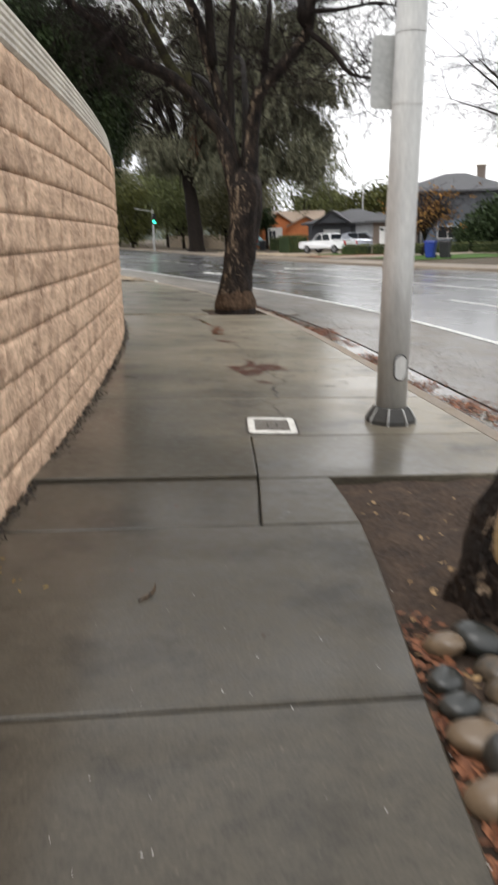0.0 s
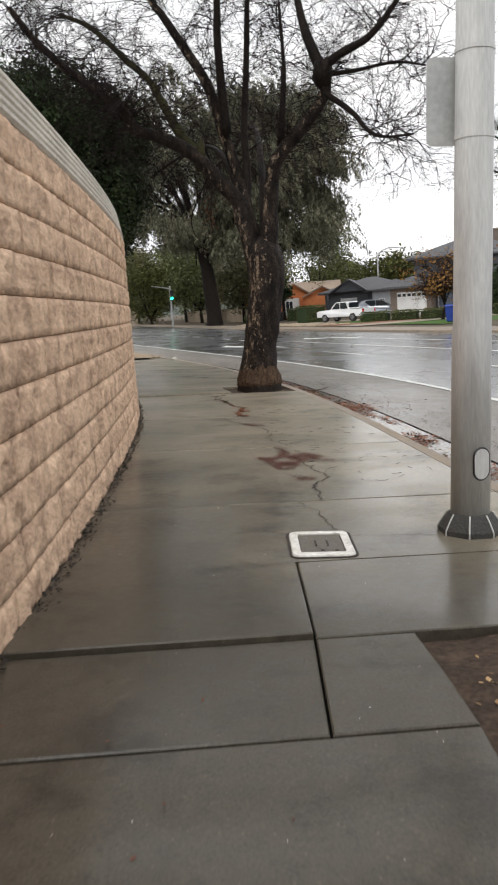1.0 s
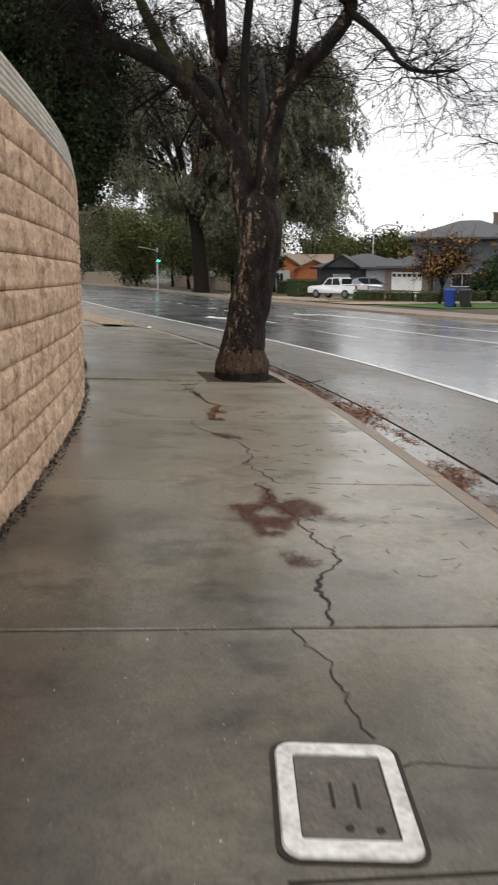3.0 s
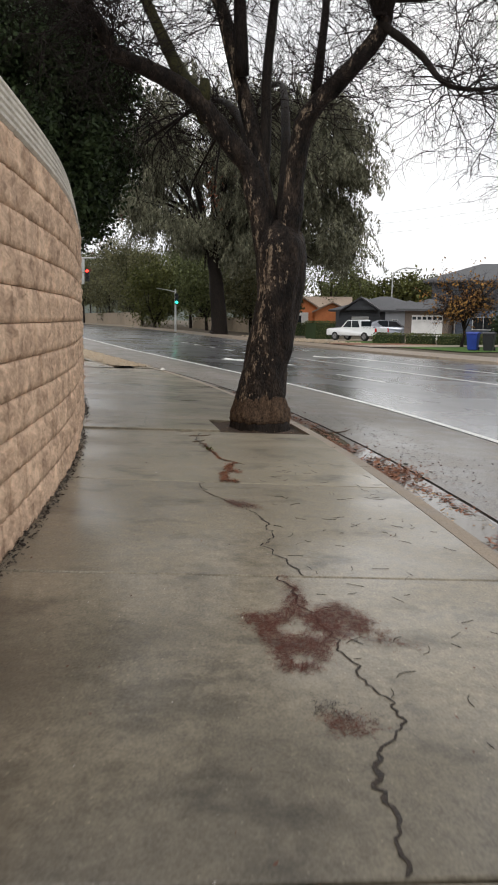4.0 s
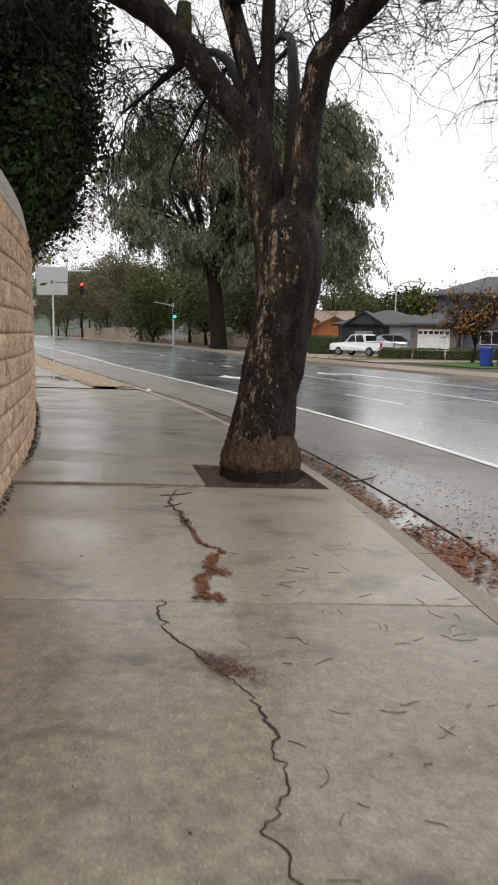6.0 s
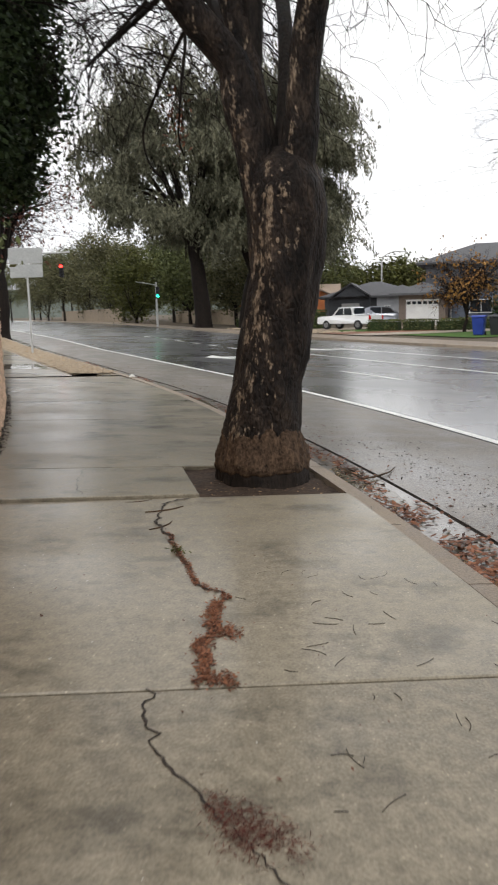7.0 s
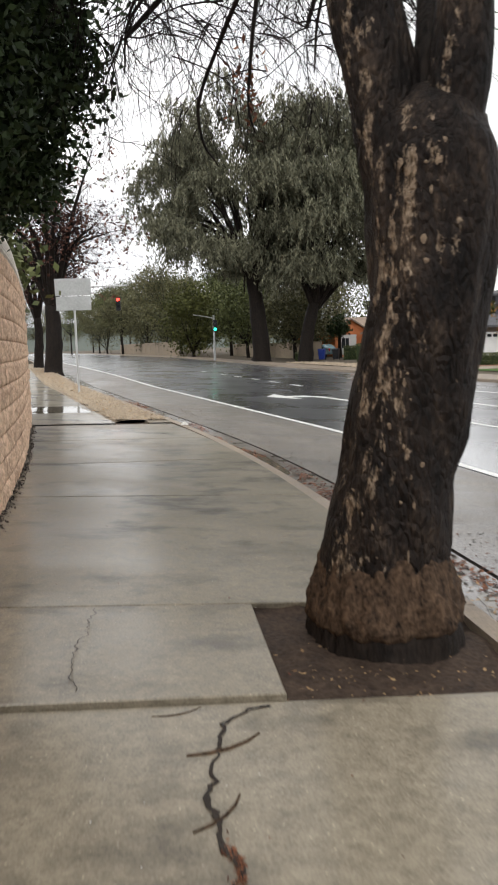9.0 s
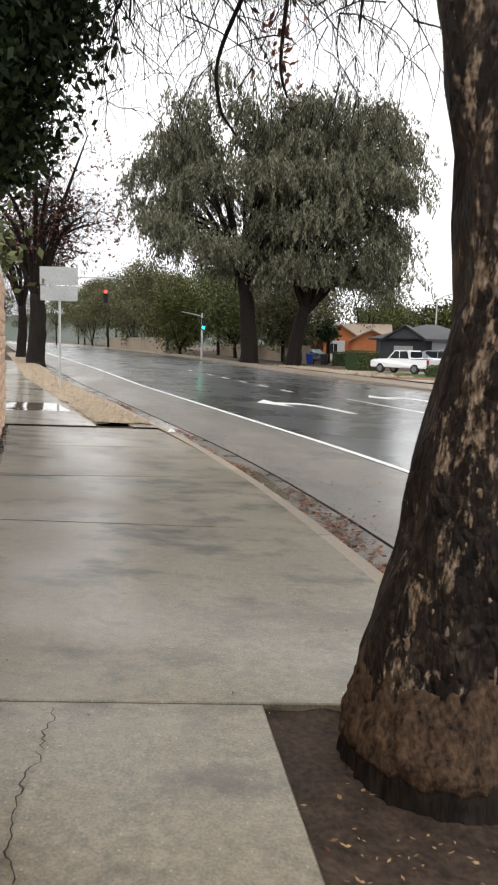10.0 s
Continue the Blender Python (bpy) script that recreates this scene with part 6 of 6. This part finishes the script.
# ---- the tree beside the bed and its cobbles ----
def bed_tree():
    x, y = 1.47, 2.68
    t = thing("bed_tree", (x, y, gz(x) - 0.03), "leaning tree trunk with a sawn wound in a soil bed", "tree")
    axis = smooth_pts([(0, 0, -0.1), (0.0, 0, 0.1), (0.06, 0.03, 0.32), (0.22, 0.05, 0.68), (0.52, 0.1, 1.6), (0.95, 0.1, 3.4)], 5)
    zs = [p.z for p in axis]
    rad = [float(np.interp(z, [-0.1, 0.05, 0.2, 0.4, 0.9, 2, 3.4], [0.33, 0.30, 0.27, 0.24, 0.21, 0.19, 0.16])) for z in zs]
    Geo().tube(axis, rad, 32, 0.22, 9).link("trunk", M["trunk"], t, smooth=True)
    g = Geo()
    vs, n = [], 14
    c = Vector((-0.13, -0.21, 0.33))
    nn = Vector((-0.55, -0.8, 0.3)).normalized()
    u = nn.cross(Vector((0, 0, 1))).normalized()
    w = u.cross(nn)
    vs.append(tuple(c + nn * 0.09))
    for k in range(n):
        a = 2 * math.pi * k / n
        vs.append(tuple(c + u * 0.10 * math.cos(a) * rr.uniform(0.8, 1.1) + w * 0.14 * math.sin(a) * rr.uniform(0.8, 1.1) + nn * 0.06))
    for k in range(n):
        a = 2 * math.pi * k / n
        vs.append(tuple(c + u * 0.14 * math.cos(a) + w * 0.19 * math.sin(a) - nn * 0.06))
    g.add(vs, [(0, 1 + k, 1 + (k + 1) % n) for k in range(n)] + [(1 + k, 1 + n + k, 1 + n + (k + 1) % n, 1 + (k + 1) % n) for k in range(n)])
    g.link("sawn_wound", M["wood"], t, "pale yellow sawn wood", smooth=True)
    for e, r in (((1.9, 0.4, 5.4), 0.1), ((0.9, -1.2, 5.6), 0.09), ((1.4, 1.4, 5.8), 0.09)):
        p = smooth_pts([(0.90, 0.1, 3.2), (1.1, 0.1 + e[1] * 0.3, 4.0), (e[0] + 0.3, e[1], e[2])], 5)
        Geo().tube(p, limb_radii(len(p), r, 0.02), 10, 0.12, 2).link("limb", M["bark"], t, smooth=True)


bed_tree()


def cobble(seed):
    r2 = random.Random(seed)
    bm = bmesh.new()
    bmesh.ops.create_icosphere(bm, subdivisions=3, radius=1.0)
    for v in bm.verts:
        k = 1 + 0.18 * noise.noise(v.co * 0.9 + Vector((seed * 3.1, 0, 0)))
        v.co = Vector((v.co.x * k, v.co.y * k * 0.8, v.co.z * k * 0.6))
    me = bpy.data.meshes.new("cobble")
    bm.to_mesh(me)
    bm.free()
    me.shade_smooth()
    me.materials.append(M["rock"])
    return me


COBBLES = [cobble(k) for k in range(6)]
rr = random.Random(17)
placed = []
for i in range(2600):
    y = rr.uniform(-0.4, 2.36)
    x = rr.uniform(bed_x(y) + 0.05, 2.25)
    r = rr.uniform(0.05, 0.10)
    if (x - 1.47) ** 2 + (y - 2.68) ** 2 < 0.16 or any((x - a) ** 2 + (y - b) ** 2 < ((r + c) * 0.68) ** 2 for a, b, c in placed):
        continue
    placed.append((x, y, r))
    ob = tagged(new("cobble", COBBLES[rr.randrange(6)]), "smooth rounded river cobble in the soil bed", "stone", "cobbles in the planting bed")
    ob.matrix_world = pose(x, y, gz(x) - 0.035 + r * 0.42, rr.uniform(-14, 14), rr.uniform(-14, 14), rr.uniform(0, 360)) @ Matrix.Diagonal((r, r, r, 1))
    if len(placed) > 230:
        break


# ---- cracks, fallen leaves and twigs ----
def crack(pts, w, seed):
    r2 = random.Random(seed)
    p = [Vector((*q, 0)) for q in pts]
    fine, wander = [], Vector((0, 0, 0))
    for a, b in zip(p, p[1:]):
        n = max(2, int((b - a).length / 0.022))
        for k in range(n):
            wander = wander * 0.82 + Vector((r2.gauss(0, 0.010), r2.gauss(0, 0.005), 0))
            fine.append(a.lerp(b, k / n) + wander)
    fine.append(p[-1])
    vs = []
    for i, q in enumerate(fine):
        d = (fine[min(i + 1, len(fine) - 1)] - fine[max(i - 1, 0)]).normalized()
        s = Vector((-d.y, d.x, 0))
        wide = w * (0.45 + 1.1 * abs(noise.noise(Vector((q.x * 3, q.y * 5, seed)))))
        jag = s * r2.gauss(0, 0.0045)
        for k in (-1, 1):
            e = q + jag + s * k * wide * r2.uniform(0.5, 1.3) * 0.5
            vs.append((e.x, e.y, gz(e.x) + 0.003 + (0.01 * max(0, (q.y - 11.05) / 2.8) if q.y < 13.9 else 0.034)))
    g = Geo().add(vs, [(2 * i, 2 * i + 2, 2 * i + 3, 2 * i + 1) for i in range(len(fine) - 1)])
    g.link("crack", M["crack"], pavement, "dirt-filled crack")
    return fine


lines = []
lines += crack([(1.05, 5.73), (1.05, 5.87), (1.02, 6.06), (1.02, 6.22), (0.96, 6.35), (0.95, 6.48)], 0.013, 1)
lines += crack([(1.09, 6.51), (1.17, 6.78), (1.18, 7.0), (1.29, 7.12), (1.34, 7.38), (1.25, 7.53), (1.20, 7.78), (1.21, 8.0), (1.14, 8.3), (1.16, 8.5), (1.10, 8.72)], 0.017, 2)
lines += crack([(1.24, 8.73), (1.19, 8.88), (1.20, 9.0), (1.15, 9.15), (1.10, 9.33), (1.16, 9.52), (1.18, 9.84), (1.09, 10.18), (0.96, 10.40), (0.83, 10.60), (0.78, 10.80), (0.78, 11.04)], 0.013, 3)
lines += crack([(0.96, 11.06), (1.01, 11.25), (0.98, 11.38), (1.06, 11.55), (1.08, 11.75), (1.13, 11.88), (1.00, 12.18), (0.92, 12.55), (0.89, 12.87), (0.82, 13.2), (0.83, 13.42), (0.90, 13.66), (1.06, 13.81)], 0.026, 4)
crack([(1.07, 5.62), (1.25, 5.60), (1.5, 5.56), (1.75, 5.5), (2.35, 5.5)], 0.008, 6)
crack([(0.33, 13.82), (0.26, 14.2), (0.27, 14.5), (0.25, 14.85)], 0.007, 7)


def litter(name, centres, spread, count, size, material, label, seed, flat=0.2):
    """Fallen leaves or needles lying on the ground."""
    rng = np.random.default_rng(seed)
    c = np.asarray(centres, float)[rng.integers(0, len(centres), count)]
    p = c + np.concatenate([rng.normal(0, 1, (count, 2)) * spread, np.zeros((count, 1))], 1)
    z = np.array([gz(q) for q in p[:, 0]]) + p[:, 2] + rng.uniform(0.004, 0.014, count)
    a = rng.uniform(0, 2 * np.pi, count)
    l = size * rng.uniform(0.5, 1.3, count)
    w = l * rng.uniform(0.25, 0.6, count)
    d = np.stack([np.cos(a), np.sin(a), rng.normal(0, flat, count)], 1) * l[:, None] / 2
    e = np.stack([-np.sin(a), np.cos(a), rng.normal(0, flat, count)], 1) * w[:, None] / 2
    q = np.stack([p[:, 0], p[:, 1], z], 1)
    v = np.stack([q - d, q + e, q + d, q - e], 1).reshape(-1, 3)
    tagged(fast(name, v, np.arange(4 * count).reshape(-1, 4), material), label, "leaves", kind="stuff")


def inside(x, y, poly):
    hit = False
    for (ax, ay), (bx, by) in zip(poly, poly[1:] + poly[:1]):
        if (ay > y) != (by > y) and x < ax + (y - ay) / (by - ay) * (bx - ax):
            hit = not hit
    return hit


def needle_patch(outline, hole, count, size, material, label, seed):
    """Thin rotted needles matted on the concrete, thinner towards a ragged rim."""
    r2 = random.Random(seed)
    g = Geo()
    xs, ys = [p[0] for p in outline], [p[1] for p in outline]
    n = 0
    while n < count:
        x, y = r2.uniform(min(xs), max(xs)), r2.uniform(min(ys), max(ys))
        jx, jy = x + r2.gauss(0, 0.022), y + r2.gauss(0, 0.028)
        if not inside(x, y, outline) or (hole and inside(x, y, hole)):
            continue
        if noise.noise(Vector((jx * 14, jy * 9, seed))) < r2.uniform(-0.75, 0.1):
            continue
        n += 1
        a = r2.gauss(0.15, 0.8)
        l, w, z = size * r2.uniform(0.4, 1.3), r2.uniform(0.0012, 0.0030), gz(jx) + r2.uniform(0.003, 0.007)
        d, e = Vector((math.cos(a), math.sin(a), 0)) * l / 2, Vector((-math.sin(a), math.cos(a), 0)) * w / 2
        q = Vector((jx, jy, z))
        g.add([q - d, q + e - d * 0.1, q + d, q - e + d * 0.1], [(0, 3, 2, 1)])
    tagged(g.link("leaf_stain", material), label, "leaves", kind="stuff")


NEEDLES = "matted wet red-brown needles on the pavement"
needle_patch([(1.17, 8.58), (1.18, 8.26), (1.33, 8.35), (1.45, 8.09), (1.36, 7.97), (1.22, 7.91), (1.11, 7.63), (0.97, 7.61), (0.95, 7.85), (0.91, 7.95), (0.86, 8.19), (1.04, 8.20)], [(1.01, 8.05), (1.11, 8.16), (1.17, 7.98), (1.0, 7.94)], 8500, 0.030, M["l_needle"], NEEDLES, 1)
needle_patch([(1.30, 8.0), (1.47, 8.03), (1.58, 7.86), (1.39, 7.84)], None, 260, 0.034, M["l_rust"], NEEDLES, 2)
needle_patch([(1.04, 7.27), (1.2, 7.26), (1.21, 7.17), (1.05, 7.17)], None, 420, 0.028, M["l_needle"], NEEDLES, 3)
needle_patch([(1.02, 7.38), (1.12, 7.36), (1.25, 7.24), (1.04, 7.27)], None, 110, 0.040, M["crack"], NEEDLES, 4)
needle_patch([(0.95, 10.42), (1.06, 10.36), (1.2, 10.2), (1.12, 10.14), (0.98, 10.22)], None, 1000, 0.026, M["l_needle"], NEEDLES, 5)
needle_patch([(1.08, 8.72), (1.16, 8.72), (1.19, 8.52), (1.12, 8.5)], None, 260, 0.024, M["l_rust"], NEEDLES, 6)
litter("leaf_fill", [(q.x, q.y, 0) for q in lines if 11.05 < q.y < 13.0], (0.008, 0.02), 1500, 0.018, M["l_litter"], "red-brown leaves caught in the pavement crack", 3)
litter("leaf_fill", [(1.05, 11.6, 0), (1.08, 11.52, 0), (1.13, 11.50, 0), (1.01, 11.40, 0), (1.00, 11.3, 0), (1.00, 11.2, 0), (1.01, 11.1, 0), (1.07, 11.08, 0), (1.09, 11.8, 0), (1.07, 11.7, 0)], (0.020, 0.035), 1500, 0.019, M["l_litter"], "red-brown leaves caught in the pavement crack", 4)
gut = [(*along(s, 0.42 + 0.13 * math.sin(s * 1.3)), -0.132) for s in np.arange(-3, 34, 0.11) if math.sin(s * 0.9) + math.sin(s * 2.3) > -0.5 or s < 4.8]
litter("gutter_leaves", gut, (0.06, 0.12), 4200, 0.055, M["l_litter"], "drift of wet brown leaves along the gutter", 6)
for k, (s, o, n, wide) in enumerate(((12.35, 0.42, 1500, 0.30), (12.9, 0.30, 500, 0.14), (13.7, 0.33, 500, 0.2), (9.4, 0.34, 420, 0.16), (7.6, 0.32, 420, 0.15), (6.6, 0.36, 600, 0.22), (18.5, 0.32, 900, 0.6), (16.4, 0.3, 500, 0.4))):
    litter("leaf_drift", [(*along(s + q * 0.1, o + 0.1 * q), -0.125) for q in (-2, -1, 0, 1, 2)], (0.11, wide * 0.7), int(n * 0.6), 0.06, M["l_litter"], "scatter of wet red-brown leaves in the gutter", 40 + k, 0.2)
litter("gutter_leaves", [(*along(s, 0.3), -0.135) for s in np.arange(4, 30, 0.2)], (0.14, 0.12), 1100, 0.05, M["l_tan"], "scattered tan leaves along the gutter", 7)
litter("bed_leaves", [(bed_x(y) + 0.06, y, -0.025) for y in np.arange(-1, 2.6, 0.05)], (0.05, 0.05), 900, 0.05, M["l_litter"], "orange-brown leaves along the edge of the soil bed", 8)
litter("bed_leaves", [(bed_x(y) + u * 1.1, y, -0.02) for y in np.arange(-1, 4, 0.1) for u in (0.2, 0.5, 0.9)], (0.12, 0.1), 160, 0.035, M["l_tan"], "tan leaf scraps on the soil bed", 9)
litter("pit_leaves", [(x, y, -0.015) for x in np.arange(1.2, 2.2, 0.1) for y in (13.9, 14.0, 14.15, 14.4)], (0.05, 0.05), 90, 0.022, M["l_tan"], "pale leaf scraps on the tree pit soil", 10)
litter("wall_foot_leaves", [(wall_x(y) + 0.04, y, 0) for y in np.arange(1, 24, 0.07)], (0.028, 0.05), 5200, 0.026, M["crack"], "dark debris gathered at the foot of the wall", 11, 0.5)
litter("verge_leaves", [(*along(s, -0.5), 0.03) for s in np.arange(25.3, 62, 0.2)], (0.25, 0.2), 2600, 0.07, M["l_tan"], "tan leaves over the rock verge", 12)
litter("shoulder_grit", [(*along(s, 1.0), -0.122) for s in np.arange(4, 30, 0.2)], (0.35, 0.3), 1500, 0.035, M["l_rust"], "dark wet leaf scraps on the road shoulder", 13)
litter("shoulder_grit", [(*along(s, o), -0.117) for s in np.arange(8, 17, 0.3) for o in (0.9, 1.2, 1.5)], (0.2, 0.25), 1300, 0.03, M["crack"], "black grit and leaf scraps washed onto the shoulder", 18)
litter("pavement_scraps", [(x, y, 0) for x in np.arange(-0.1, 2.3, 0.3) for y in np.arange(3, 22, 0.5)], (0.3, 0.4), 420, 0.018, M["l_rust"], "small dark leaf scraps on the pavement", 14)
litter("pavement_flecks", [(x, y, 0) for x in np.arange(-0.3, 1.2, 0.3) for y in np.arange(1, 16, 0.5)], (0.3, 0.4), 260, 0.008, M["whitepaint"], "tiny pale flecks on the pavement", 15)

litter("wall_leaves", [(-0.5, 2.95, 0), (-0.55, 3.15, 0), (-0.42, 2.85, 0)], (0.05, 0.06), 9, 0.035, M["l_yellow"], "a few yellow leaves by the wall", 16)
litter("crack_weed", [(0.93, 12.62, 0.01), (0.95, 12.6, 0.01)], (0.02, 0.03), 40, 0.025, M["l_olive"], "small green weed in the pavement crack", 17, 0.6)
stone = Geo()
x, y, z = on(24.3, 0.05, 0.02)
stone.add([(x + 0.07 * a, y + 0.06 * b, z + 0.05 * c) for a, b, c in ((1, 0, 0), (0.3, 1, 0), (-0.9, 0.5, 0), (-0.7, -0.8, 0), (0.5, -0.9, 0), (0.2, 0.1, 1), (-0.3, -0.1, 0.9))], [(0, 1, 5), (1, 2, 6, 5), (2, 3, 6), (3, 4, 5, 6), (4, 0, 5)])
tagged(stone.link("white_stone", M["whitepaint"]), "lone white stone lying on the kerb", "stone")
rr = random.Random(23)
for i in range(130):
    y = rr.uniform(7, 13.6)
    x = rr.uniform(1.2, 2.27)
    a, l = rr.uniform(0, 6.28), rr.uniform(0.03, 0.11)
    bend = rr.uniform(-0.25, 0.25)
    p = [Vector((x + l * k / 3 * math.cos(a + bend * k), y + l * k / 3 * math.sin(a + bend * k), 0)) for k in range(4)]
    g = Geo()
    g.tube([(q.x, q.y, gz(q.x) + 0.003) for q in p], 0.0013, 5)
    tagged(g.link("twig", M["crack"]), "thin dark fallen twig lying on the pavement", "twig", "fallen twigs")
for x, y, a, l, r in ((0.90, 13.50, 0.30, 0.30, 0.008), (0.88, 13.12, 0.7, 0.24, 0.006), (2.78, 15.1, 0.5, 0.9, 0.008), (0.72, 13.75, 0.15, 0.2, 0.004), (0.03, 2.8, 0.9, 0.16, 0.005)):
    g = Geo()
    p = [(x + l * (k / 4 - 0.5) * math.cos(a + 0.12 * k), y + l * (k / 4 - 0.5) * math.sin(a + 0.12 * k)) for k in range(5)]
    g.tube([(q[0], q[1], gz(q[0]) + (0.008 if q[0] < 2.4 else -0.108)) for q in p], [r * 0.6, r, r, r * 0.9, r * 0.5], 6)
    tagged(g.link("stick", M["redbark"]), "short fallen stick lying on wet ground", "stick", "fallen twigs")

# ---- the wall's blocks ----
rest_v, rest_f, made = [], [], 0
for m, k, y in WALL_BLOCKS:
    me, vs, fs = VARIANTS[k]
    if 2.4 < y < 12.3 and made < 300:
        ob = new("block", me)
        ob.parent = garden_wall
        ob.matrix_world = m
        made += 1
    else:
        n = len(rest_v)
        rest_v += [tuple(m @ Vector(p)) for p in vs]
        rest_f += [tuple(i + n for i in f) for f in fs]
Geo().add(rest_v, rest_f).link("block_courses", M["block"], garden_wall, smooth=True, kind="stuff")
